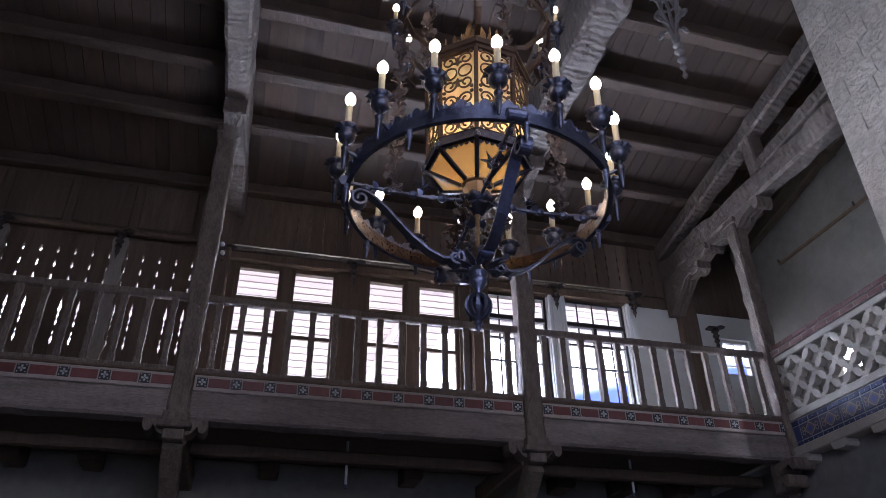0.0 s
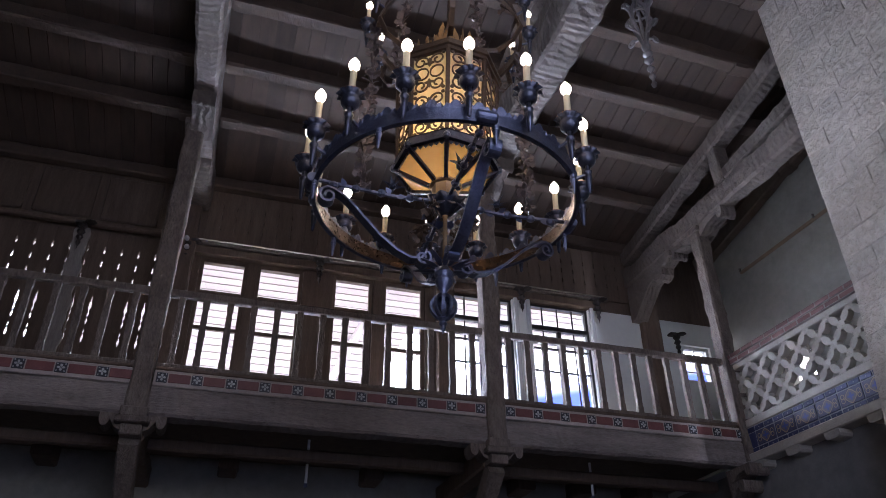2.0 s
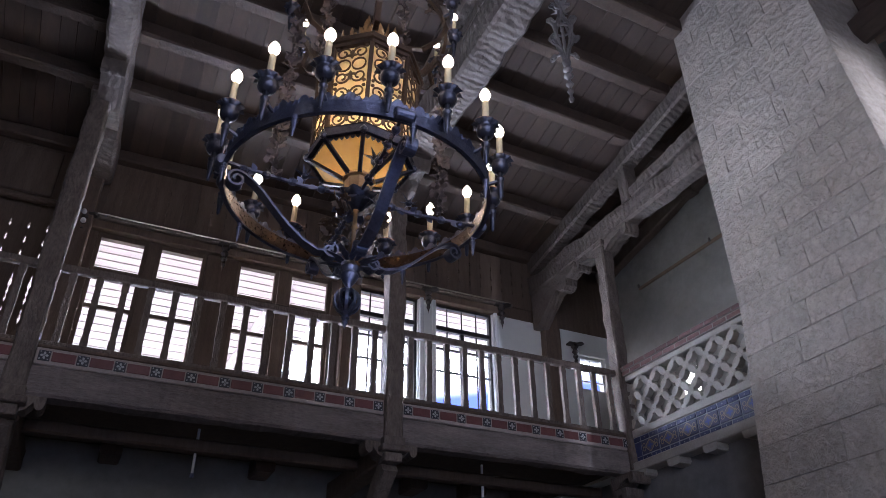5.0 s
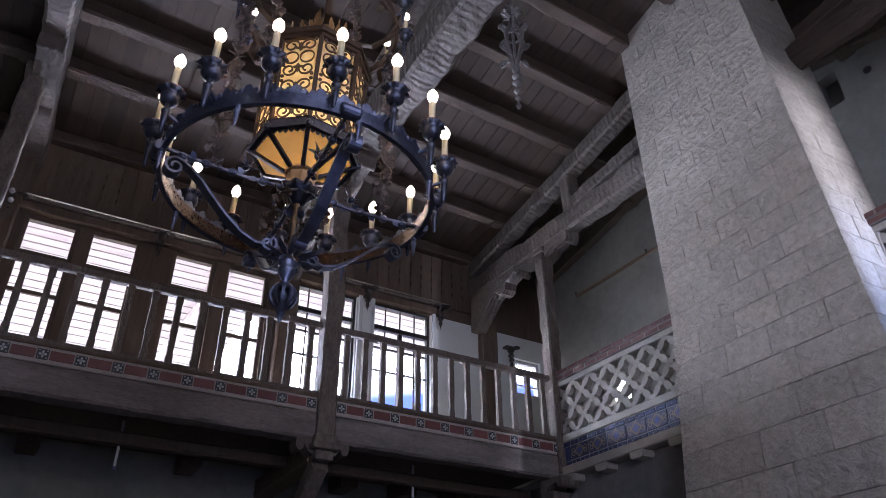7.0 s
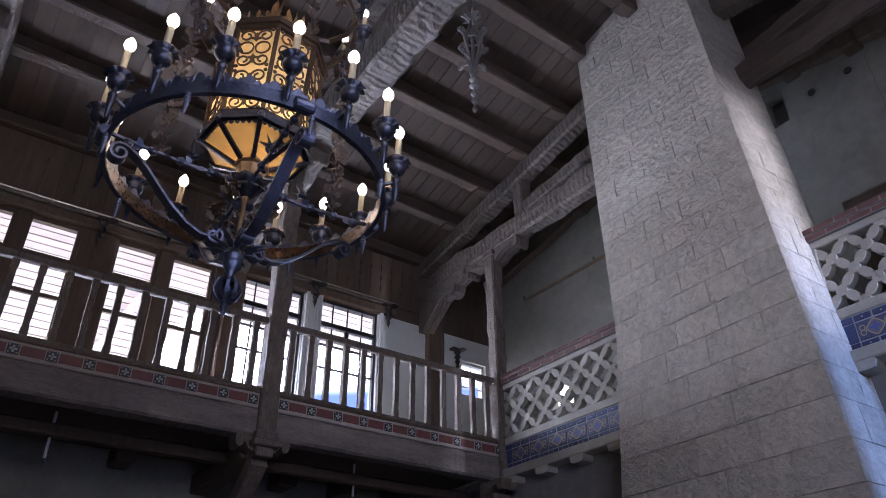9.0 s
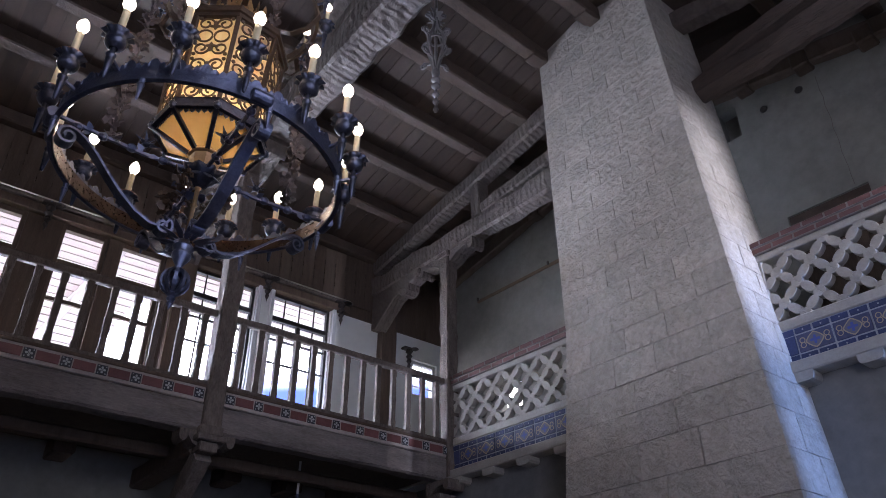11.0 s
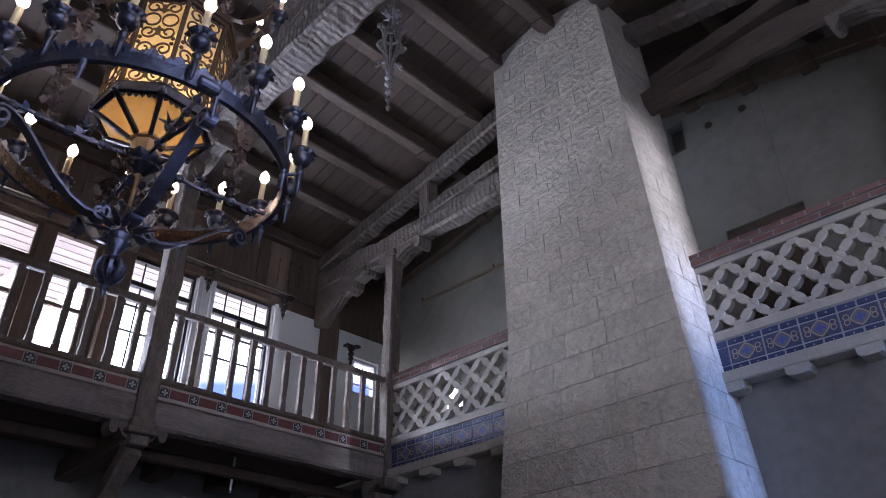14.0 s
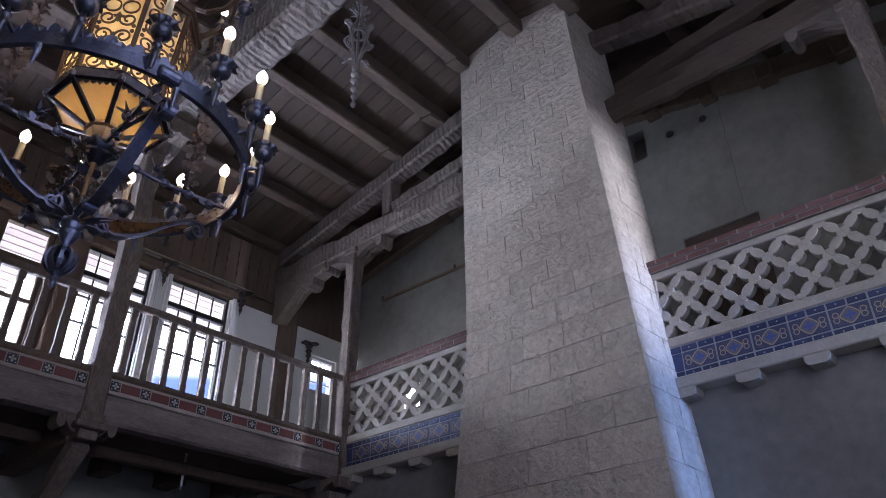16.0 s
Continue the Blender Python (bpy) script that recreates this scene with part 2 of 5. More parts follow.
def timber(p0, p1, w, h, rough=0.012, up=(0, 0, 1), step=0.12, bevel=0.02):
    """A hewn beam from p0 to p1: chamfered, with a wavering adzed surface."""
    p0, p1 = Vector(p0), Vector(p1)
    ax = (p1 - p0)
    length = ax.length
    ax.normalize()
    side = ax.cross(Vector(up))
    if side.length < 1e-3:
        side = Vector((1, 0, 0))
    side.normalize()
    top = side.cross(ax)
    bm = bmesh.new()
    n = max(2, int(length / step))
    ring = []
    a, b = w / 2, h / 2
    prof = []
    for sx, sy in ((1, 1), (-1, 1), (-1, -1), (1, -1)):
        c = [(sx * a, sy * (b - bevel)), (sx * (a - bevel), sy * b)]
        prof += c if sx * sy > 0 else c[::-1]
    full = []
    for i, (u, v) in enumerate(prof):
        u2, v2 = prof[(i + 1) % len(prof)]
        full.append((u, v))
        d = math.hypot(u2 - u, v2 - v)
        k = int(d / 0.1)
        for j in range(1, k + 1):
            f = j / (k + 1)
            full.append((u + (u2 - u) * f, v + (v2 - v) * f))
    for i in range(n + 1):
        c = p0 + ax * (length * i / n)
        row = []
        for u, v in full:
            q = c + side * u + top * v
            s = noise.noise(q * 3.1) * 1.2 + noise.noise(q * 9.0) * 0.8
            q += (side * (u / a) + top * (v / b)) * rough * s
            row.append(bm.verts.new(q))
        ring.append(row)
    m = len(full)
    for i in range(n):
        for j in range(m):
            bm.faces.new((ring[i][j], ring[i][(j + 1) % m], ring[i + 1][(j + 1) % m], ring[i + 1][j]))
    bm.faces.new(ring[0][::-1])
    bm.faces.new(ring[-1])
    bmesh.ops.recalc_face_normals(bm, faces=bm.faces[:])
    return bm


def lathe(profile, seg=16, m=None, bm=None):
    """Turn (radius, height) pairs about z."""
    bm = bm or bmesh.new()
    rings = []
    made = []
    for r, z in profile:
        if r < 1e-4:
            row = [bm.verts.new((0, 0, z))]
        else:
            row = [bm.verts.new((r * math.cos(2 * math.pi * i / seg), r * math.sin(2 * math.pi * i / seg), z)) for i in range(seg)]
        made += row
        rings.append(row)
    for a, b in zip(rings, rings[1:]):
        for i in range(seg):
            j = (i + 1) % seg
            vs = [a[i % len(a)], a[j % len(a)], b[j % len(b)], b[i % len(b)]]
            vs = [v for k, v in enumerate(vs) if v not in vs[:k]]
            if len(vs) > 2:
                bm.faces.new(vs)
    if m is not None:
        bmesh.ops.transform(bm, matrix=m, verts=made)
    return bm


def sweep(points, w, h, bm=None, up=(0, 0, 1), closed=False, taper=None):
    """A flat or square bar along a line of points; w lies across, h along the up side."""
    bm = bm or bmesh.new()
    pts = [Vector(p) for p in points]
    n = len(pts)
    rows = []
    for i, p in enumerate(pts):
        a = pts[(i - 1) % n] if closed or i else p
        b = pts[(i + 1) % n] if closed or i < n - 1 else p
        t = (b - a).normalized()
        side = t.cross(Vector(up))
        if side.length < 1e-4:
            side = Vector((1, 0, 0)).cross(t)
        side.normalize()
        top = side.cross(t)
        k = taper(i / (n - 1)) if taper else 1.0
        rows.append([bm.verts.new(p + side * (sx * w / 2 * k) + top * (sy * h / 2 * k)) for sx, sy in ((1, 1), (-1, 1), (-1, -1), (1, -1))])
    for i in range(n if closed else n - 1):
        a, b = rows[i], rows[(i + 1) % n]
        for j in range(4):
            bm.faces.new((a[j], a[(j + 1) % 4], b[(j + 1) % 4], b[j]))
    if not closed:
        bm.faces.new(rows[0][::-1])
        bm.faces.new(rows[-1])
    return bm


def plate(outline, thick, m=None, bm=None):
    """A flat outline in x, z with thickness along y."""
    bm = bm or bmesh.new()
    a = [bm.verts.new((x, 0, z)) for x, z in outline]
    b = [bm.verts.new((x, thick, z)) for x, z in outline]
    n = len(outline)
    bm.faces.new(a)
    bm.faces.new(b[::-1])
    for i in range(n):
        bm.faces.new((a[i], b[i], b[(i + 1) % n], a[(i + 1) % n]))
    if m is not None:
        bmesh.ops.transform(bm, matrix=m, verts=a + b)
    bmesh.ops.recalc_face_normals(bm, faces=bm.faces[:])
    return bm

# ---- the large structure ----
YB, YW = 7.2, 9.0                      # gallery front, back wall
Z_BEAM, Z_STRIP, Z_FLOOR, Z_RAIL = 3.97, 4.26, 4.36, 5.31
POST_X = (-0.775, 2.78, 5.93)
MW = Matrix(((0.0338, 0.9994, 0, 5.97), (-0.9994, 0.0338, 0, 7.2), (0, 0, 1, 0), (0, 0, 0, 1)))   # side wall: u towards the south, w outwards


def deck_z(y):
    return 8.1 + 0.2 * (9.0 - y) if y > 4.0 else 9.1 - 0.2 * (4.0 - y)


def wall(name, label, material, boxes, m=None):
    bm = bmesh.new()
    for b in boxes:
        box(bm, *b)
    ob = part(name, bm, material)
    if m is not None:
        ob.matrix_world = m
    return tagged(ob, label, "wall", kind="structure")


floor_bm = boxed(-6.5, -2.2, -0.15, 8.2, 9.6, 0.0)
tagged(part("floor", floor_bm, EARTH), "dark stone hall floor, out of sight below", "floor", kind="structure")
tagged(part("ground", boxed(-400, 9.9, -0.4, 400, 800, -0.3), mat("pale_gravel", (0.5, 0.45, 0.38), 0.9, scale=1)), "pale gravel ground outside the windows", "ground", kind="structure")

# back wall, with openings for windows and for the pierced screen
TOPZ, SILL = 6.80, 4.55
OPEN_A = [(-0.56, 0.06), (0.18, 0.80), (1.21, 1.78), (1.92, 2.53)]
SMALL = (6.66, 7.16, 5.82, 6.42)
wood_cols, x = [], -0.95
for a, b in OPEN_A + [(2.90, 2.90)]:
    wood_cols.append((x, YW, SILL, a, YW + 0.22, TOPZ))
    x = b
wall("wall_north", "dark boarded wall between the gallery windows", WOOD_DARK, wood_cols)
wall("wall_north_pier", "white plaster piers beside the gallery windows", PIER_WHITE, [
    (3.86, YW, SILL, 4.12, YW + 0.22, TOPZ), (5.10, YW, SILL, SMALL[0], YW + 0.22, TOPZ), (SMALL[0], YW, SILL, SMALL[1], YW + 0.22, SMALL[2]),
    (SMALL[0], YW, SMALL[3], SMALL[1], YW + 0.22, TOPZ), (SMALL[1], YW, SILL, 7.7, YW + 0.22, TOPZ)])
# Shade under the gallery is put into this wall's darker plaster colour.
wall("wall_north_lower", "plaster wall below the gallery with shade in its grey tone", GREY_DIMMED, [(-6.2, YW, 0, 7.7, YW + 0.22, SILL)])
wall("wall_north_upper", "dark timber wall above the window heads", WOOD_DARK, [(-6.2, YW + 0.06, TOPZ, 7.7, YW + 0.22, 8.3)])
wall("wall_west", "plaster wall at the dark end of the hall", PLASTER, [(-6.4, -2.0, 0, -6.2, 9.3, 9.3)])
# Unseen wall: slots and outside slab are placed to shape the added beams.
south = [(-6.4, -2.0, 0, -0.25, -1.75, 9.3), (-0.25, -2.0, 0, 2.25, -1.75, 1.3), (-0.25, -2.0, 2.7, 2.25, -1.75, 3.45), (-0.25, -2.0, 5.75, 2.25, -1.75, 9.3), (2.25, -2.0, 0, 5.66, -1.75, 9.3),
         (5.66, -2.0, 0, 5.68, -1.75, 5.3), (5.66, -2.0, 6.1, 5.68, -1.75, 9.3),
         (5.68, -2.0, 0, 5.89, -1.75, 3.4), (5.68, -2.0, 4.62, 5.89, -1.75, 5.3), (5.68, -2.0, 6.1, 5.89, -1.75, 9.3), (5.89, -2.0, 0, 8.2, -1.75, 9.3), (4.6, -5.0, 4.9, 6.6, -2.0, 5.0)]
wall("wall_south", "unseen plaster wall behind the viewer, slotted to shape added light", PLASTER, south)
wall("wall_east_lower", "plaster wall below the stone balustrade, dimness in its colour", LOWER_PLASTER, [(-1.8, 0.06, 0, 9.3, 0.3, 4.02)], MW)
wall("wall_east_rear", "grey plaster wall, darkened in tone, behind the side gallery", GREY_DIMMED, [
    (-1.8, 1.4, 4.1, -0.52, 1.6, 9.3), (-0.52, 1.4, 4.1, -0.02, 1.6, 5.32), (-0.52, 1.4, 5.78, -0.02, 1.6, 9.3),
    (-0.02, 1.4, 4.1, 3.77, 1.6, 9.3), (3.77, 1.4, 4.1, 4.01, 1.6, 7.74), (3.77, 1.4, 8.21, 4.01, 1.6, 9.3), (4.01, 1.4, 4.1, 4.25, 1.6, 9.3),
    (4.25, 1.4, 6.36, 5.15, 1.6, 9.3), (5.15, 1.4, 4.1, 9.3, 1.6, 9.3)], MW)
wall("side_gallery_floor", "side gallery floor behind the stone balustrade", PLASTER, [(-1.8, 0.06, 4.02, 9.3, 1.6, 4.1)], MW)

# ceiling: boards up the slope, lying on the purlins
bm = bmesh.new()
rnd = random.Random(4)
x = -6.3
while x < 8.0:
    w = rnd.uniform(0.17, 0.23)
    for y0, y1 in ((9.3, 4.0), (4.0, -2.0)):
        dz = rnd.uniform(0, 0.012)
        vs = []
        for yy in (y0, y1):
            z = deck_z(yy) + dz
            vs.append([bm.verts.new((xx, yy, zz)) for xx, zz in ((x, z), (x + w - 0.008, z), (x + w - 0.008, z + 0.03), (x, z + 0.03))])
        for j in range(4):
            bm.faces.new((vs[0][j], vs[0][(j + 1) % 4], vs[1][(j + 1) % 4], vs[1][j]))
    x += w
for y0, y1 in ((9.4, 4.0), (4.0, -2.1)):
    vs = [bm.verts.new(v) for v in ((-6.5, y0, deck_z(y0) + 0.06), (8.2, y0, deck_z(y0) + 0.06), (8.2, y1, deck_z(y1) + 0.06), (-6.5, y1, deck_z(y1) + 0.06))]
    bm.faces.new(vs)
bmesh.ops.recalc_face_normals(bm, faces=bm.faces[:])
tagged(part("ceiling", bm, WOOD_DECK), "weathered brown boards of the sloping timber ceiling", "ceiling", kind="structure")

# purlins
PURLIN_Y = (7.84, 7.00, 6.15, 5.32, 4.48, 3.6, 2.8, 2.0, 1.2, 0.3)
for y in PURLIN_Y:
    zc = deck_z(y) - 0.105
    for a, b in ((-6.2, -0.72), (-0.72, 2.78), (2.78, 6.0), (6.0, 7.6)):
        if 2.7 < y < 4.8 and a == 6.0:
            continue
        if 2.7 < y < 4.8 and a == 2.78:
            b = 5.6
        g = thing("purlin", "long brown hewn purlin under the ceiling boards", "purlin", group="ceiling purlins")
        part("beam", timber((a + 0.01, y + 0.03 * a, zc), (b - 0.01, y + 0.03 * b, zc), 0.18, 0.205, 0.010, bevel=0.018, step=0.2), WOOD_BEAM, g)
        for e, s in ((a, 1), (b, -1)):
            part("end_block", timber((e + s * 0.17, y + 0.03 * e, zc - 0.06), (e + s * 0.36, y + 0.03 * e, zc - 0.06), 0.21, 0.13, 0.004, bevel=0.03), WOOD_BEAM, g)


# ---- trusses on the posts ----
def corbel(side=0.22, length=0.5, h=0.2):
    """A carved bracket end: scrolled underside, along +x."""
    prof = [(0, 0), (length, 0), (length, -h * 0.35)]
    for i in range(9):
        a = math.pi * i / 8
        prof.append((length - h * 0.30 - h * 0.30 * -math.cos(a) * 1.0, -h * 0.35 - h * 0.45 * math.sin(a)))
    prof += [(length * 0.45, -h * 0.5), (length * 0.25, -h * 0.85), (0, -h)]
    bm = plate(prof, side, Matrix.Translation((0, -side / 2, 0)))
    return bm


def rough_plate(prof, side):
    """A sawn bracket with soft worn arrises."""
    bm = plate(prof, side, Matrix.Translation((0, -side / 2, 0)))
    bmesh.ops.bevel(bm, geom=[e for e in bm.edges if abs(e.verts[0].co.y - e.verts[1].co.y) < 1e-4], offset=0.014, segments=1, affect='EDGES')
    return bm


def truss(x, dx, label, tie_bottom, tie_h, tie_w, y_south=-1.7, knee=True):
    t = thing("roof_truss", label, "truss", group="roof trusses")
    X = lambda y: x + dx * (7.2 - y)
    zc = tie_bottom + tie_h / 2
    if dx:
        part("tie_beam", timber((X(9.0), 9.0, zc), (X(3.7), 3.7, zc), tie_w, tie_h, 0.022, bevel=0.035), WOOD_TRUSS, t)
        part("tie_beam", timber((X(3.69), 3.69, zc), (X(y_south), y_south, zc), tie_w, tie_h, 0.03, bevel=0.09), WOOD_LOG, t, "rough rounded log end of the tie beam")
    else:
        part("tie_beam", timber((X(9.0), 9.0, zc), (X(y_south), y_south, zc), tie_w, tie_h, 0.022, bevel=0.035), WOOD_TRUSS, t)
    part("rafter", timber((X(8.98), 8.98, deck_z(8.98) - 0.3), (X(4.02), 4.02, deck_z(4.02) - 0.3), 0.24, 0.26, 0.016, bevel=0.03), WOOD_TRUSS, t)
    part("rafter", timber((X(3.98), 3.98, deck_z(3.98) - 0.3), (X(y_south), y_south, deck_z(y_south) - 0.3), 0.24, 0.26, 0.016, bevel=0.03), WOOD_TRUSS, t)
    part("strut", timber((X(6.55), 6.55, tie_bottom + tie_h), (X(6.55), 6.55, deck_z(6.55) - 0.42), 0.2, 0.2, 0.01), WOOD_TRUSS, t)
    part("brace", timber((X(6.45), 6.45, tie_bottom + tie_h + 0.08), (X(3.9), 3.9, tie_bottom + tie_h + 0.36), 0.19, 0.19, 0.014), WOOD_TRUSS, t)
    if dx:
        part("brace", timber((X(2.85), 2.85, tie_bottom + tie_h + 0.06), (X(0.7), 0.7, deck_z(0.7) - 0.5), 0.18, 0.18, 0.014), WOOD_LOG, t)
        c = part("corbel", corbel(tie_w * 0.92, 0.6, 0.2), WOOD_TRUSS, t)
        c.matrix_local = Matrix.Translation((X(0.42), 0.42, tie_bottom - 0.004)) @ Matrix.Rotation(radians(90), 4, 'Z')
    # corbels on both sides of the post head
    for y, s in ((7.2, 1), (7.2, -1)):
        c = part("corbel", corbel(tie_w * 0.92, 0.62, 0.2), WOOD_TRUSS, t)
        c.matrix_local = Matrix.Translation((X(y), y, tie_bottom - 0.004)) @ Matrix.Rotation(radians(90 if s > 0 else -90), 4, 'Z')
    # knee brace from the wall post to the tie beam
    if knee:
        prof = [(0, -0.60), (0.12, -0.62), (0.35, -0.45), (0.62, -0.27), (0.74, -0.25), (0.80, -0.31), (0.90, -0.32), (0.97, -0.27), (1.0, -0.17), (1.14, -0.14), (1.22, -0.09), (1.22, 0), (0, 0)]
        k = part("knee_brace", rough_plate(prof, 0.22), WOOD_TRUSS, t)
        k.matrix_local = Matrix.Translation((X(8.98), 8.98, tie_bottom - 0.004)) @ Matrix.Rotation(radians(-90), 4, 'Z')
    return t


truss(-0.70, 0.0, "hewn timber roof truss with a broad grey tie beam", 7.5, 0.36, 0.27, knee=False)
truss(2.80, 0.0, "heavy hewn timber roof truss above the lantern", 7.36, 0.46, 0.36)
truss(5.99, 0.034, "hewn timber roof truss running into the stone chimney", 7.27, 0.34, 0.25)


def wall_post(x, z0, z1, w):
    g = thing("wall_post", "dark square timber post against the back wall", "post", group="wall posts")
    part("shaft", timber((x, YW - 0.07, z0), (x, YW - 0.07, z1), w, 0.14, 0.006, up=(0, 1, 0)), WOOD_DARK, g)


wall_post(6.10, Z_FLOOR, 7.27, 0.30)
wall_post(2.80, Z_FLOOR, 7.3, 0.26)
wall_post(-0.78, Z_FLOOR, 7.5, 0.26)

# ---- the gallery ----
def gallery_post(x, y, z0, z1, w, foot=True):
    p = thing("gallery_post", "tall hewn timber gallery post with a stepped foot", "post", group="gallery posts")
    part("shaft", timber((x, y, z0), (x, y, z1), w, w, 0.014, up=(0, 1, 0), bevel=0.02, step=0.07), WOOD_RAIL, p)
    part("head", boxed(x - w * 0.62, y - w * 0.62, z1 - 0.10, x + w * 0.62, y + w * 0.62, z1 - 0.01, 0.012), WOOD_RAIL, p)
    if foot:
        for i, (a, b, e) in enumerate(((-0.0, -0.10, 0.02), (-0.10, -0.16, 0.05), (-0.16, -0.26, -0.005))):
            part("foot_moulding", boxed(x - w / 2 - e, y - w / 2 - e, z0 + b, x + w / 2 + e, y + w / 2 + e, z0 + a - 0.002, 0.01), WOOD_RAIL, p)
    return p


for x, top in zip(POST_X, (7.5, 7.36, 7.27)):
    gallery_post(x, YB - 0.02, 4.02, top, 0.20 if x < 5 else 0.18, x < 5)
gallery_post(6.20, 0.42, 5.33, 7.27, 0.20, False)

gal = thing("gallery_deck", "timber gallery with a hewn front beam and tile frieze", "gallery", kind="structure")
for a, b in ((-6.2, POST_X[0] - 0.1), (POST_X[0] + 0.1, POST_X[1] - 0.1), (POST_X[1] + 0.1, 5.95)):
    part("front_beam", timber((a, YB + 0.05, (Z_BEAM + Z_STRIP) / 2), (b, YB + 0.05, (Z_BEAM + Z_STRIP) / 2), 0.22, Z_STRIP - Z_BEAM, 0.010, bevel=0.025), WOOD_FASCIA, gal)
    part("frieze_back", boxed(a, YB - 0.05, Z_STRIP + 0.002, b, YB + 0.14, 4.42, 0.006), BUFF, gal)
    part("floor_edge", boxed(a, YB - 0.06, 4.422, b, YB + 0.12, 4.455, 0.008), WOOD_DARK, gal)
    part("rear_beam", timber((a, YB + 0.75, 3.93), (b, YB + 0.75, 3.93), 0.14, 0.12, 0.006), WOOD_DARK, gal)
part("soffit", boxed(-6.2, YB + 0.17, 4.13, 5.98, YW - 0.002, 4.16), WOOD_DARK, gal)
part("floor_boards", boxed(-6.2, YB + 0.14, 4.25, 5.98, YW, Z_FLOOR), WOOD_DARK, gal)
for x in (-5.9, -5.1, -4.2, -3.35, -2.53, -1.74, 0.16, 1.81, 3.72, 4.55, 5.35):
    j = thing("joist", "dark timber joist end under the gallery floor", "joist", group="gallery joists")
    part("beam", timber((x, YW - 0.42, 4.03), (x, YW, 4.03), 0.22, 0.21, 0.006, bevel=0.02), WOOD_DARK, j)
for x in POST_X:
    j = thing("gallery_bracket", "timber bracket carrying the gallery front under a post", "bracket", group="gallery brackets")
    if x < 5:
        part("cross_beam", timber((x, YB + 0.1, 3.88), (x, YW, 3.88), 0.22, 0.22, 0.008), WOOD_DARK, j)
        part("brace", timber((x, YB + 0.02, 3.76), (x, YW - 0.05, 2.3), 0.17, 0.2, 0.008), WOOD_RAIL, j)
        for s in (-1, 1):
            c = part("corbel", corbel(0.2, 0.19, 0.15), WOOD_RAIL, j)
            c.matrix_local = Matrix.Translation((x + s * 0.1, YB + 0.05, 3.965)) @ (Matrix.Rotation(radians(180), 4, 'Z') if s < 0 else Matrix())
    else:
        part("brace", timber((x, YB + 0.2, 3.72), (x, YW - 0.05, 2.5), 0.16, 0.18, 0.008), WOOD_RAIL, j)
        for s, z, l in ((0, 3.95, 0.42), (1, 3.80, 0.26)):
            c = part("corbel", corbel(0.26, l, 0.16), WOOD_RAIL, j)
            c.matrix_local = Matrix.Translation((x - 0.1, YB + 0.16, z)) @ Matrix.Rotation(radians(-90), 4, 'Z')

# frieze tiles
def flower_tile():
    bm = boxed(-0.05, -0.006, -0.05, 0.05, 0.004, 0.05, 0.004)
    return bm


DARK_TILE = mat("black_tile", (0.045, 0.045, 0.055), 0.35, bump=0.05)
PALE_TILE = mat("pale_glaze", (0.52, 0.53, 0.53), 0.35, bump=0.05)
sq = part("flower_tile", flower_tile(), DARK_TILE, gal)
fl_bm = bmesh.new()
for k in range(4):
    m = Matrix.Rotation(math.pi / 2 * k, 4, 'Y')
    plate([(0.002, 0.004), (0.011, 0.018), (0.009, 0.030), (0, 0.035), (-0.009, 0.030), (-0.011, 0.018), (-0.002, 0.004)], 0.004, m @ Matrix.Translation((0, -0.0085, 0)), fl_bm)
    plate([(0.030, 0.026), (0.040, 0.030), (0.040, 0.040), (0.030, 0.040)], 0.004, m @ Matrix.Translation((0, -0.0085, 0)), fl_bm)
fl = part("flower", fl_bm, PALE_TILE, sq)
red = part("red_tile", boxed(-0.117, -0.005, -0.046, 0.117, 0.004, 0.046, 0.004), RED_TILE, gal)
first = True
for a, n0, pitch in ((-6.12, 15, 0.3567), (POST_X[0] + 0.175, 10, 0.3215), (POST_X[1] + 0.175, 9, 0.3215)):
    for i in range(n0 + 1):
        xx = a + i * pitch
        if xx > -0.95 and xx < -0.7:
            continue
        c = sq if first else sq.copy()
        if not first:
            scene.collection.objects.link(c)
            f2 = fl.copy()
            scene.collection.objects.link(f2)
            f2.parent = c
        c.location = (xx, YB - 0.052, 4.345)
        if i < n0:
            r = red if first else red.copy()
            if not first:
                scene.collection.objects.link(r)
            r.location = (xx + pitch / 2, YB - 0.052, 4.345)
            r.scale = ((pitch - 0.122) / 0.234, 1, 1)
        first = False

# railing
def baluster():
    w = 0.034
    prof = []
    hgt = Z_RAIL - 0.08 - 4.50
    for f, k in ((0, 1.0), (0.10, 1.0), (0.14, 0.8), (0.5, 0.98), (0.86, 0.8), (0.90, 1.0), (1, 1.0)):
        prof.append((w * k, hgt * f))
    out = [(x, z) for x, z in prof] + [(-x, z) for x, z in prof[::-1]]
    return plate(out, 0.05, Matrix.Translation((0, -0.025, 0)))


proto = None
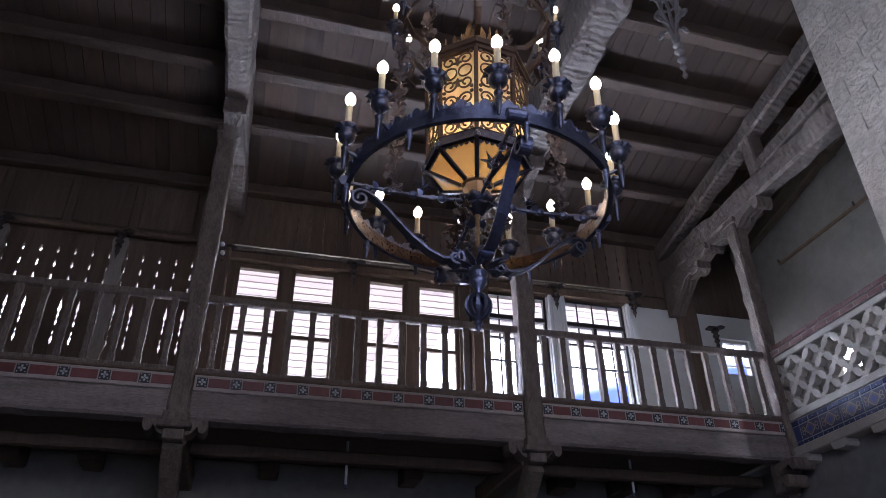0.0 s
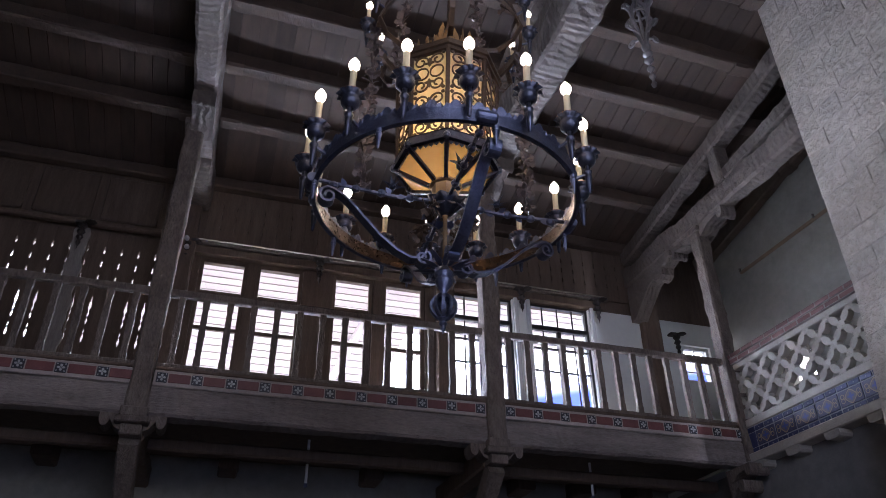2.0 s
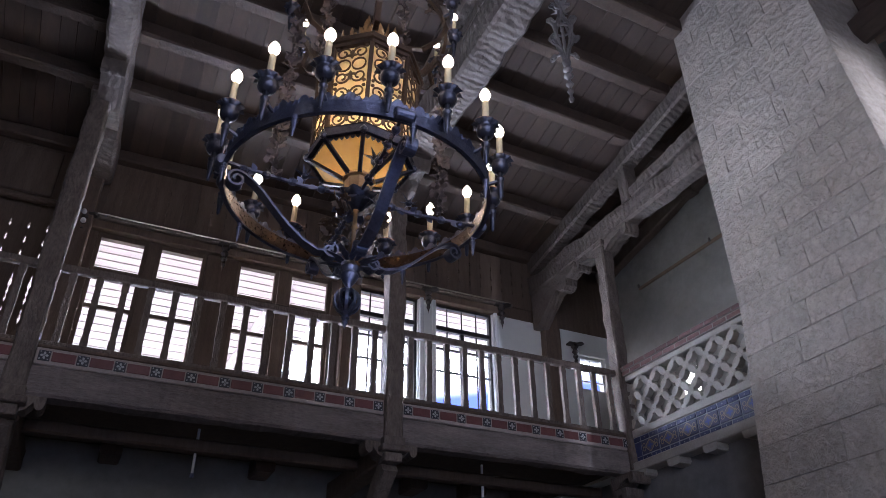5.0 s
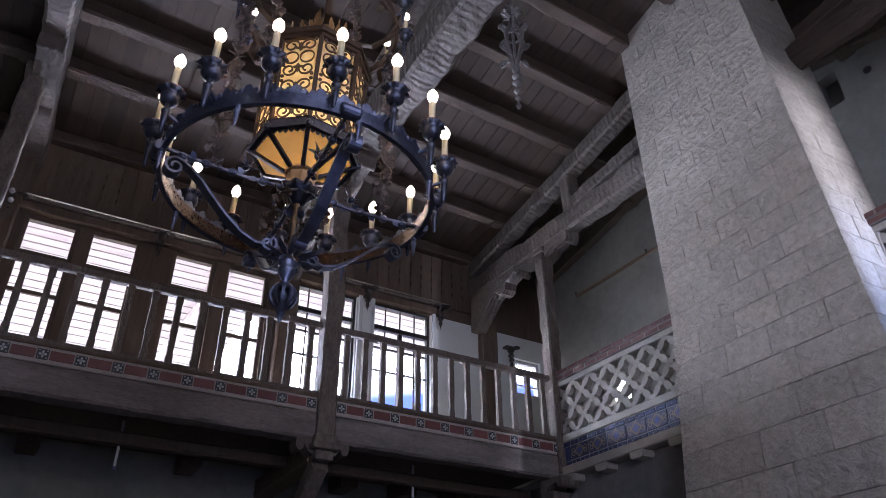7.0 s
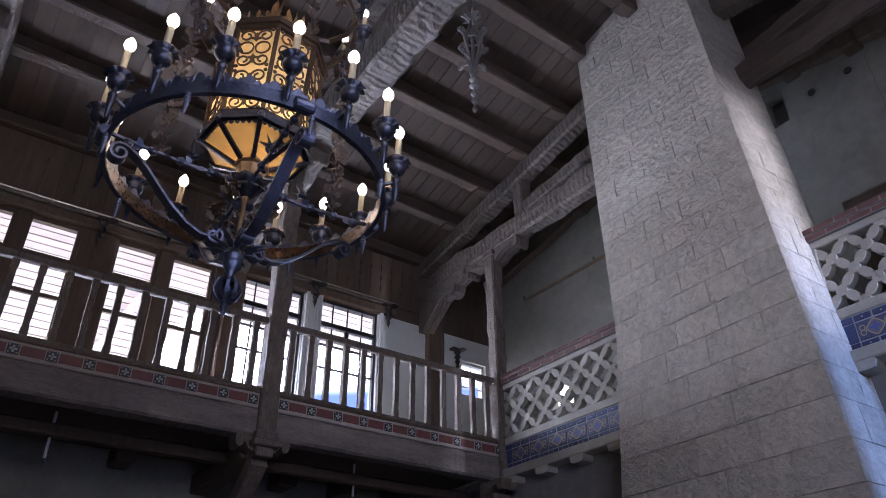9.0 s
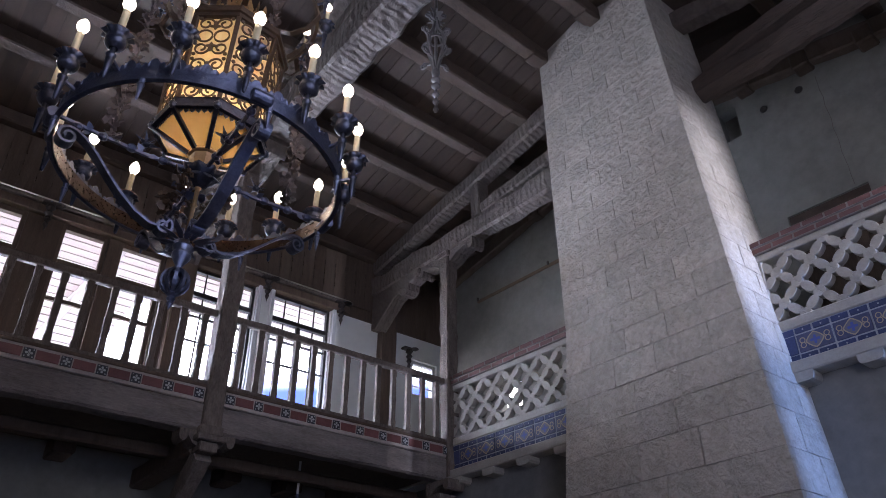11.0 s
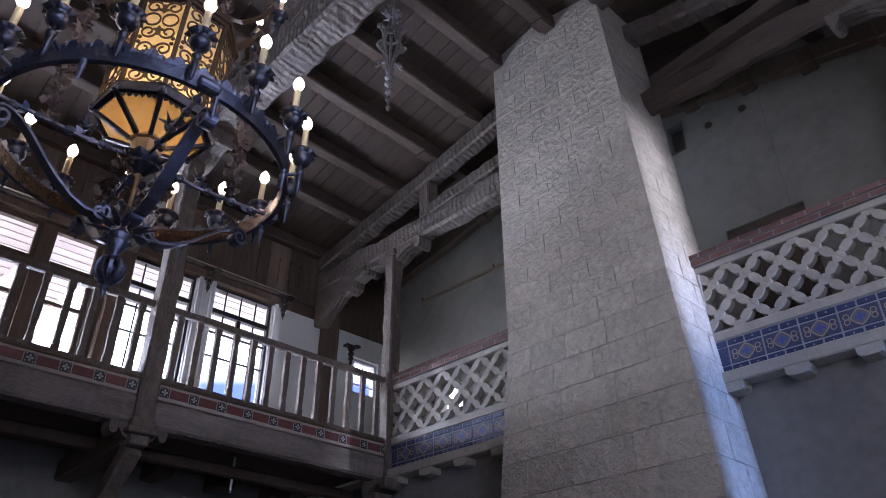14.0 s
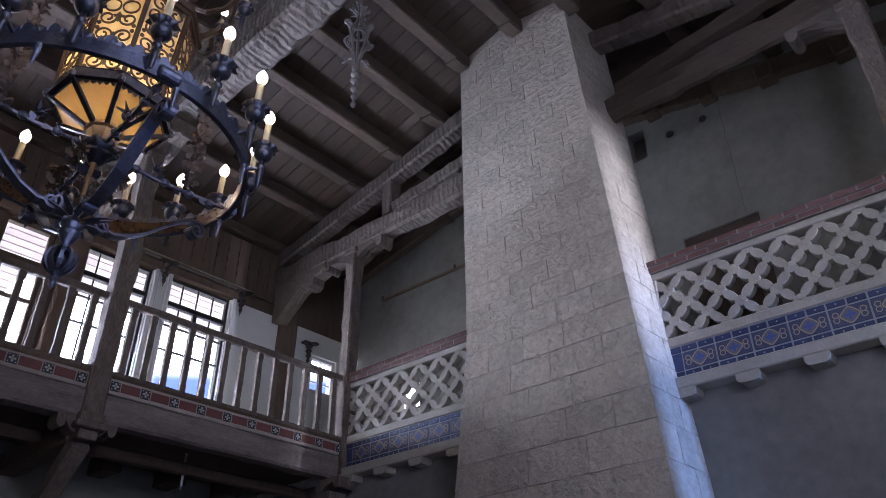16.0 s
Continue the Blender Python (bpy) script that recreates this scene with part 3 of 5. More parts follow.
for a, b, n in ((-6.2, POST_X[0] - 0.1, 22), (POST_X[0] + 0.1, POST_X[1] - 0.1, 14), (POST_X[1] + 0.1, POST_X[2] - 0.09, 13)):
    r = thing("gallery_railing", "brown wooden railing with flat sawn balusters", "railing", group="gallery railings")
    part("top_rail", timber((a, YB, Z_RAIL - 0.04), (b, YB, Z_RAIL - 0.04), 0.075, 0.08, 0.003, bevel=0.012), WOOD_RAIL, r)
    part("bottom_rail", timber((a, YB, 4.475), (b, YB, 4.475), 0.09, 0.04, 0.002, bevel=0.006), WOOD_RAIL, r)
    for i in range(n):
        xx = a + (i + 0.5) * (b - a) / n
        if proto is None:
            o = part("baluster", baluster(), WOOD_RAIL, r)
            proto = o
        else:
            o = proto.copy()
            scene.collection.objects.link(o)
            o.parent = r
        o.location = (xx, YB, 4.497)

# hanging rods below the gallery
for x, z in ((0.945, 3.62), (4.29, 3.70)):
    g = thing("hanging_rod", "thin white painted metal rod hanging under the gallery", "rod", group="hanging rods")
    part("rod", lathe([(0, 4.13), (0.015, 4.13), (0.015, z + 0.05), (0, z + 0.05)], 8, Matrix.Translation((x, 8.0, 0))), WHITE, g)
    part("tip", lathe([(0, z + 0.05), (0.02, z + 0.045), (0.02, z + 0.01), (0, z)], 8, Matrix.Translation((x, 8.0, 0))), IRON, g)

# ---- windows ----
win_no = 0


def window(x0, x1, z0, z1, bars_x, bars_z, material, t=0.05, depth=0.07, y=YW + 0.05, heavy=(), label="", meeting=None):
    global win_no
    win_no += 1
    g = thing("window_%d" % win_no, label, "window", kind="structure")
    bm = bmesh.new()
    box(bm, x0, y, z0, x0 + t, y + depth, z1)
    box(bm, x1 - t, y, z0, x1, y + depth, z1)
    box(bm, x0 + t, y, z0, x1 - t, y + depth, z0 + t)
    box(bm, x0 + t, y, z1 - t, x1 - t, y + depth, z1)
    bmesh.ops.bevel(bm, geom=bm.edges[:], offset=0.004, segments=1, affect='EDGES')
    part("window_frame", bm, material, g)
    for z in heavy:
        part("transom", boxed(x0 + t, y - 0.012, z - 0.035, x1 - t, y + depth * 0.9, z + 0.035, 0.008), material, g)
    if meeting:
        part("meeting_stile", boxed(meeting - 0.03, y + 0.002, z0 + t, meeting + 0.03, y + depth * 0.9, max(heavy) - 0.035, 0.006), material, g)
    for z in bars_z:
        hb = 0.026 if material is WOOD_DARK else 0.010
        part("glazing_bar", boxed(x0 + t, y + 0.012, z - hb, x1 - t, y + 0.05, z + hb, 0.003), material, g)
    for x in bars_x:
        part("glazing_bar", boxed(x - 0.009, y + 0.022, z0 + t, x + 0.009, y + 0.043, z1 - t, 0.003), material, g)
    p = part("pane", boxed(x0 + t, y + 0.03, z0 + t, x1 - t, y + 0.034, z1 - t), GLASS, g)
    p.visible_shadow = False
    return g


for a, b in OPEN_A:
    window(a, b, SILL, TOPZ, (), (5.80,), WOOD_DARK, t=0.05, heavy=(6.29,), label="tall brown wooden casement window full of bright daylight")
STEELW = "steel casement window with small panes, white with daylight"
window(2.90, 3.86, SILL, TOPZ, (3.14, 3.38, 3.62), (5.2, 5.75, 6.1), STEEL, t=0.035, heavy=(6.42,), label=STEELW, meeting=3.38)
window(4.12, 5.10, SILL, TOPZ, (4.365, 4.61, 4.855), (5.2, 5.75, 6.1), STEEL, t=0.035, heavy=(6.42,), label=STEELW, meeting=4.61)
window(SMALL[0], SMALL[1], SMALL[2], SMALL[3], (6.91,), (6.0,), WHITE, t=0.05, label="small white casement window at the end of the gallery")

jm = thing("window_jamb", "white painted jambs beside the steel windows", "trim", kind="structure")
for x in (3.875, 4.075, 5.115):
    part("jamb", boxed(x, YW - 0.045, SILL, x + 0.06, YW - 0.002, TOPZ + 0.018, 0.008), WHITE, jm)

# window head mouldings and curtain rods
def head(x0, x1):
    g = thing("window_head", "dark moulded timber window head", "moulding", kind="structure")
    part("moulding", boxed(x0, YW - 0.05, TOPZ + 0.02, x1, YW + 0.059, TOPZ + 0.14, 0.012), WOOD_DARK, g)
    part("cornice", boxed(x0 - 0.03, YW - 0.10, TOPZ + 0.145, x1 + 0.03, YW + 0.059, TOPZ + 0.21, 0.014), WOOD_RAIL, g)


def curtain_rod(x0, x1):
    g = thing("curtain_rod", "thin pale metal curtain rod below the window head", "curtain rod", group="curtain rods")
    part("rod", lathe([(0, x0), (0.011, x0), (0.011, x1), (0, x1)], 8, Matrix.Translation((0, YW - 0.125, 6.985)) @ Matrix.Rotation(radians(90), 4, 'Y')), mat("pale_brass", (0.55, 0.48, 0.38), 0.35, 0.9, bump=0.05), g)
    for x in (x0 + 0.1, (x0 + x1) / 2, x1 - 0.1):
        part("hook", boxed(x - 0.008, YW - 0.125, 6.97, x + 0.008, YW - 0.098, 7.0), IRON, g)


curtain_rod(-0.62, 2.6)
curtain_rod(2.9, 5.36)
head(-0.66, 2.62)
head(2.86, 5.40)


def drop_hook(x, z):
    """A dark carved drop under the window head."""
    g = thing("carved_drop", "dark carved drop ornament hanging from the window head", "ornament", group="carved drops")
    prof = [(0, 0.0), (0.05, -0.01), (0.06, -0.05), (0.028, -0.09), (0.055, -0.13), (0.026, -0.17), (0.045, -0.21), (0.02, -0.25), (0.03, -0.29), (0.01, -0.34), (0, -0.40)]
    part("drop", lathe(prof, 8, Matrix.Translation((x, YW - 0.10, z))), BRONZE, g)
    part("bracket", boxed(x - 0.10, YW - 0.12, z, x + 0.10, YW - 0.002, z + 0.035, 0.01), BRONZE, g)
    part("rosette", lathe([(0, 0.02), (0.05, 0.012), (0.075, -0.005), (0.05, -0.02), (0, -0.02)], 8, Matrix.Translation((x + 0.09, YW - 0.12, z + 0.02))), BRONZE, g)


for x in (-0.75, 1.00, 3.98, 5.22):
    drop_hook(x, 6.93)
drop_hook(6.52, 6.52)
drop_hook(-2.045, 6.98)
drop_hook(-3.48, 6.98)

# Two white knobs stand in for a hook with a white bulb.
kb = thing("insulator", "pair of small white knobs standing in for a bulb hook", "insulator")
for x, z in ((-0.77, 6.94), (-0.752, 6.81)):
    part("knob", lathe([(0, 0.0), (0.016, 0.0), (0.030, 0.012), (0.034, 0.03), (0.022, 0.045), (0.026, 0.06), (0, 0.065)], 12, Matrix.Translation((x, 8.862, z)) @ Matrix.Rotation(radians(90), 4, 'X')), WHITE, kb, smooth=True)

# boards with pierced slits above the window heads
def slit_board(x, w, z0, z1, holes):
    """One upright board whose edges are cut in drops, so that a pierced line shows at each joint."""
    edge = []
    for zc in holes:
        edge += [(0.0, zc - 0.055), (0.008, zc - 0.03), (0.012, zc - 0.012), (0.004, zc + 0.004), (0.010, zc + 0.022), (0.0, zc + 0.05)]
    right = [(w / 2 - e, z) for e, z in edge]
    left = [(-w / 2 + e, z) for e, z in edge]
    out = [(-w / 2, z0), (w / 2, z0)] + right + [(w / 2, z1), (-w / 2, z1)] + left[::-1]
    return plate(out, 0.03, Matrix.Translation((0, 0, 0)))


frz = thing("pierced_frieze", "dark upright boards with pierced slits above the windows", "panelling", kind="structure")
share = None
x = -0.58
while x < 5.75:
    if share is None:
        share = part("board", slit_board(0, 0.186, 0.0, 0.86, (0.25, 0.42, 0.59)), WOOD_DARK, frz)
        o = share
    else:
        o = share.copy()
        scene.collection.objects.link(o)
    o.location = (x + 0.095, YW + 0.012, 7.02)
    x += 0.19
part("plate", timber((-6.2, YW - 0.03, 7.98), (6.2, YW - 0.03, 7.98), 0.16, 0.17, 0.008), WOOD_BEAM, frz)

# ---- pierced screen in the west bay ----
def screen_board(w, z1, upper, lower):
    def cut(zc, L, d):
        return [(0, zc - L), (d * 0.7, zc - L * 0.55), (d, zc - L * 0.2), (d * 0.35, zc + L * 0.1), (d * 0.75, zc + L * 0.4), (0, zc + L)]
    edge = []
    for z, k in lower:
        edge.append((0.019 * k, z))
    for zc in upper:
        edge += cut(zc, 0.055, 0.017)
    out = [(-w / 2, 0), (w / 2, 0)] + [(w / 2 - e, z) for e, z in edge] + [(w / 2, z1), (-w / 2, z1)] + [(-w / 2 + e, z) for e, z in edge[::-1]]
    return plate(out, 0.035)


scr = thing("pierced_screen", "dark wooden screen with pierced drops letting daylight through", "screen", kind="structure")
share = None
for i in range(24):
    x = -1.02 - 0.205 * i
    if x < -5.9:
        break
    if i in (5, 12):
        continue
    if share is None:
        share = part("board", screen_board(0.2045, 2.6, (1.93, 2.13, 2.33), ((0.66, 0), (0.75, 0.8), (0.84, 0), (1.03, 0), (1.10, 0.9), (1.16, 0.1), (1.19, 0.5), (1.23, 0), (1.27, 0), (1.33, 0.75), (1.37, 0.12), (1.42, 0.7), (1.46, 0.25), (1.52, 1.0), (1.58, 0.7), (1.68, 0))), WOOD_DARK, scr)
        o = share
    else:
        o = share.copy()
        scene.collection.objects.link(o)
    o.location = (x, YW + 0.02, Z_FLOOR)
for x in (-2.045, -3.48):
    edge = [(0.086 + 0.020 * math.sin(k * 1.15) * math.sin(k * 0.37 + 1.0), Z_FLOOR + 2.6 * k / 44) for k in range(45)]
    part("pier", plate(edge + [(-a, b) for a, b in edge[::-1]], 0.05, Matrix.Translation((x, YW - 0.03, 0))), WEATHERED, scr, "weathered pale board with scalloped edges")
    part("backing", boxed(x - 0.1, YW + 0.022, Z_FLOOR, x + 0.1, YW + 0.06, 6.96), WOOD_DARK, scr)
part("rail", timber((-6.2, YW - 0.06, 7.02), (-0.95, YW - 0.06, 7.02), 0.1, 0.08, 0.004), WOOD_DARK, scr)
for i in range(7):
    x = -1.55 - 0.82 * i
    part("panel", boxed(x - 0.36, YW + 0.02, 7.15, x + 0.36, YW + 0.05, 7.85, 0.02), WOOD_DARK, scr)

# ---- outside: porch roof boards over a white sky ----
porch = thing("porch_roof", "pink painted boards of the porch roof outside the windows", "roof", kind="structure")
bmp, bms = bmesh.new(), bmesh.new()
y0 = YW + 0.40
for i in range(30):
    y1 = 1 / (1 / y0 - 0.00175)              # boards broaden towards the eaves
    z = 7.35 - 0.010 * i
    east = 6.4 if y0 < 11.4 else 2.9
    box(bmp, -3.2, y0, z, east, y1 - 0.065 * (y1 - y0), z + 0.03)
    box(bms, -3.2, y0, z + 0.034, east, y1, z + 0.05)
    y0 = y1
part("boards", bmp, SIDING, porch)
# Unseen dark sheet, added to block bright sky behind the board joints.
part("sheathing", bms, WOOD_DARK, porch, "unseen dark sheet added behind the board joints")
part("rafter", timber((2.2, YW + 0.35, 7.28), (1.7, YW + 7.5, 6.86), 0.12, 0.14, 0.002), SIDING, porch)
DAY = glow("white_daylight", (0.95, 0.97, 1.0), 8.0)
# Blue patch in the glow imitates lens fringing at the east windows.
_nt = DAY.node_tree
_nt.nodes["Principled BSDF"].inputs["Base Color"].default_value = (0, 0, 0, 1)
_tc = _nt.nodes.new("ShaderNodeTexCoord")
_sp = _nt.nodes.new("ShaderNodeSeparateXYZ")
_ht = _nt.nodes.new("ShaderNodeMath")
_ht.operation, _ht.inputs[1].default_value = 'MULTIPLY_ADD', -0.25
_lo = _nt.nodes.new("ShaderNodeMapRange")
_lo.interpolation_type = 'SMOOTHSTEP'
_lo.inputs["From Min"].default_value, _lo.inputs["From Max"].default_value = 11.9, 10.3
_ea = _nt.nodes.new("ShaderNodeMapRange")
_ea.interpolation_type = 'SMOOTHSTEP'
_ea.inputs["From Min"].default_value, _ea.inputs["From Max"].default_value = 12.0, 14.0
_we = _nt.nodes.new("ShaderNodeMapRange")
_we.interpolation_type = 'SMOOTHSTEP'
_we.inputs["From Min"].default_value, _we.inputs["From Max"].default_value = 28.0, 25.0
_m2 = _nt.nodes.new("ShaderNodeMath")
_m2.operation = 'MULTIPLY'
_mu = _nt.nodes.new("ShaderNodeMath")
_mu.operation = 'MULTIPLY'
_mc = _nt.nodes.new("ShaderNodeMix")
_mc.data_type = 'RGBA'
_mc.inputs[6].default_value, _mc.inputs[7].default_value = (0.95, 0.97, 1.0, 1), (0.030, 0.050, 0.25, 1)
_nt.links.new(_tc.outputs["Object"], _sp.inputs[0])
_nt.links.new(_sp.outputs[0], _ht.inputs[0])
_nt.links.new(_sp.outputs[2], _ht.inputs[2])
_nt.links.new(_ht.outputs[0], _lo.inputs["Value"])
_nt.links.new(_sp.outputs[0], _ea.inputs["Value"])
_nt.links.new(_lo.outputs[0], _mu.inputs[0])
_nt.links.new(_ea.outputs[0], _mu.inputs[1])
_nt.links.new(_sp.outputs[0], _we.inputs["Value"])
_nt.links.new(_mu.outputs[0], _m2.inputs[0])
_nt.links.new(_we.outputs[0], _m2.inputs[1])
_nt.links.new(_m2.outputs[0], _mc.inputs[0])
_nt.links.new(_mc.outputs[2], _nt.nodes["Principled BSDF"].inputs["Emission Color"])
back = part("backdrop", boxed(-40, 30, -8, 40, 30.1, 40), DAY)
tagged(back, "white glowing daylight backdrop with a blue patch imitating lens fringing", "sky", kind="structure")

# ---- stone chimney ----
CH_X = lambda z: 5.5 - max(0.0, 4.9 - z) * 0.02
CH_N = lambda z: 4.72 + max(0.0, 4.9 - z) * 0.11
CH_S = lambda z: 2.64 + (z - 3.03) * 0.08 if z < 4.9 else 2.79 + (z - 4.9) * 0.071
ch = thing("chimney", "massive pale chimney breast of rough squared stone blocks", "chimney")


def frustum(bm, f, z0, z1):
    vs = []
    for z in (z0, z1):
        x0, x1, y0, y1 = f(z)
        vs.append([bm.verts.new(v) for v in ((x0, y0, z), (x1, y0, z), (x1, y1, z), (x0, y1, z))])
    a, b = vs
    for j in range(4):
        bm.faces.new((a[j], a[(j + 1) % 4], b[(j + 1) % 4], b[j]))
    bm.faces.new(a[::-1])
    bm.faces.new(b)


bm = bmesh.new()
for z0, z1 in ((0, 4.9), (4.9, 9.25)):
    frustum(bm, lambda z: (CH_X(z) + 0.03, 6.36, CH_S(z) + 0.03, CH_N(z) - 0.03), z0, z1)
part("core", bm, MORTAR, ch)


def stone(bm, pts):
    """A quarry-faced block from eight corners: a lumpy face and a wavering, chipped outline."""
    vs = [bm.verts.new(p) for p in pts]
    for f in ((0, 1, 2, 3), (7, 6, 5, 4), (0, 4, 5, 1), (1, 5, 6, 2), (2, 6, 7, 3), (3, 7, 4, 0)):
        bm.faces.new([vs[i] for i in f])
    bmesh.ops.recalc_face_normals(bm, faces=bm.faces[:])
    bmesh.ops.bevel(bm, geom=bm.edges[:], offset=0.003, segments=1, affect='EDGES')
    long_edges = [e for e in bm.edges if e.calc_length() > 0.1]
    bmesh.ops.subdivide_edges(bm, edges=long_edges, cuts=4, use_grid_fill=True)
    bm.normal_update()
    moved = []
    for v in bm.verts:
        at_edge = max(abs(v.normal.x), abs(v.normal.y), abs(v.normal.z)) < 0.93
        rough = noise.noise(v.co * 21.0) * (0.0035 if at_edge else 0.0014)
        moved.append(v.co + v.normal * rough)
    for v, p in zip(bm.verts, moved):
        v.co = p


rnd = random.Random(11)
z = 0.30
row = 0
while z < 9.24:
    COURSE = 0.33 if z < 3.4 else 0.29 if z < 4.3 else 0.262 if z < 4.9 else 0.246
    z1 = min(z + COURSE, 9.25)
    j = 0.0022
    # front: blocks run along y
    deep_c = 0.30 if row % 2 else 0.47
    cuts = [0.0]
    first_len = 0.16 if row % 2 else 0.30
    pos = first_len + rnd.uniform(-0.03, 0.03)
    while pos < 0.88:
        cuts.append(pos)
        pos += rnd.uniform(0.21, 0.29)
    cuts.append(1.0)
    for a, b in zip(cuts, cuts[1:]):
        bm = bmesh.new()
        proud = rnd.uniform(0.0, 0.002)
        pts = []
        for zz in (z + j, z1 - j):
            n_, s_ = CH_N(zz), CH_S(zz)
            ya, yb = n_ + (s_ - n_) * a - (j if a > 0 else 0), n_ + (s_ - n_) * b + (j if b < 1 else 0)
            xf = CH_X(zz) - proud
            pts += [(xf, ya, zz), (xf, yb, zz), (xf + deep_c, yb, zz), (xf + deep_c, ya, zz)]
        stone(bm, pts)
        part("stone", bm, STONE, ch)
    # south side: blocks run along x behind the corner block
    cuts = [deep_c + 0.004] + ([0.64] if row % 2 else []) + [0.87]
    for a, b in zip(cuts, cuts[1:]):
        bm = bmesh.new()
        pts = []
        for zz in (z + j, z1 - j):
            xa, xb = CH_X(zz) + a + j, min(CH_X(zz) + b, 6.37) - j
            s_ = CH_S(zz) - rnd.uniform(0, 0.003)
            pts += [(xa, s_, zz), (xb, s_, zz), (xb, s_ + 0.12, zz), (xa, s_ + 0.12, zz)]
        stone(bm, pts)
        part("stone", bm, STONE, ch)
    z, row = z + COURSE, row + 1

# ---- stone balustrade of the side gallery ----
def tile_mat():
    """Blue glazed tile with an ochre ring medallion."""
    m = bpy.data.materials.new("medallion_tile")
    m.use_nodes = True
    nt = m.node_tree
    p = nt.nodes["Principled BSDF"]
    tc = nt.nodes.new("ShaderNodeTexCoord")
    sep = nt.nodes.new("ShaderNodeSeparateXYZ")
    nt.links.new(tc.outputs["Object"], sep.inputs[0])

    def math_node(op, a, b=None):
        n = nt.nodes.new("ShaderNodeMath")
        n.operation = op
        for i, v in enumerate((a, b)):
            if v is None:
                continue
            if isinstance(v, (int, float)):
                n.inputs[i].default_value = v
            else:
                nt.links.new(v, n.inputs[i])
        return n.outputs[0]

    ux = math_node('ABSOLUTE', sep.outputs[0])
    uz = math_node('ABSOLUTE', sep.outputs[2])
    # rounded diamond distance from the centre
    d = math_node('POWER', math_node('ADD', math_node('POWER', math_node('MULTIPLY', ux, 0.92), 1.25), math_node('POWER', math_node('MULTIPLY', uz, 1.0), 1.25)), 0.8)
    ring = math_node('LESS_THAN', math_node('ABSOLUTE', math_node('SUBTRACT', d, 0.070)), 0.006)
    core = math_node('LESS_THAN', d, 0.064)
    cross = math_node('LESS_THAN', math_node('MINIMUM', ux, uz), 0.012)
    cross = math_node('MULTIPLY', cross, math_node('LESS_THAN', d, 0.042))
    d2 = math_node('SQRT', math_node('ADD', math_node('POWER', math_node('SUBTRACT', ux, 0.105), 2.0), math_node('POWER', math_node('SUBTRACT', uz, 0.022), 2.0)))
    curl = math_node('LESS_THAN', math_node('ABSOLUTE', math_node('SUBTRACT', d2, 0.022)), 0.0042)
    noise_n = nt.nodes.new("ShaderNodeTexNoise")
    noise_n.inputs["Scale"].default_value = 22.0
    nt.links.new(tc.outputs["Object"], noise_n.inputs["Vector"])

    def mix(f, a, b):
        n = nt.nodes.new("ShaderNodeMix")
        n.data_type = 'RGBA'
        nt.links.new(f, n.inputs[0])
        for i, v in ((6, a), (7, b)):
            if isinstance(v, tuple):
                n.inputs[i].default_value = v
            else:
                nt.links.new(v, n.inputs[i])
        return n.outputs[2]

    blue = mix(noise_n.outputs["Fac"], (0.024, 0.035, 0.10, 1), (0.10, 0.105, 0.16, 1))
    c = mix(core, blue, (0.15, 0.14, 0.17, 1))
    c = mix(cross, c, (0.07, 0.10, 0.33, 1))
    c = mix(ring, c, (0.38, 0.30, 0.19, 1))
    c = mix(curl, c, (0.38, 0.30, 0.19, 1))
    nt.links.new(c, p.inputs["Base Color"])
    p.inputs["Roughness"].default_value = 0.55
    return m


TILE = tile_mat()
BLUE = mat("blue_glaze", (0.052, 0.066, 0.15), 0.55, second=(0.022, 0.03, 0.085), scale=25, bump=0.1, vary=0.25)
BRICK_BED = mat("brick_mortar", (0.27, 0.225, 0.20), 0.9, second=(0.15, 0.12, 0.105), scale=10, bump=0.3)
GROUT = mat("grey_grout", (0.40, 0.41, 0.43), 0.85, bump=0.2)


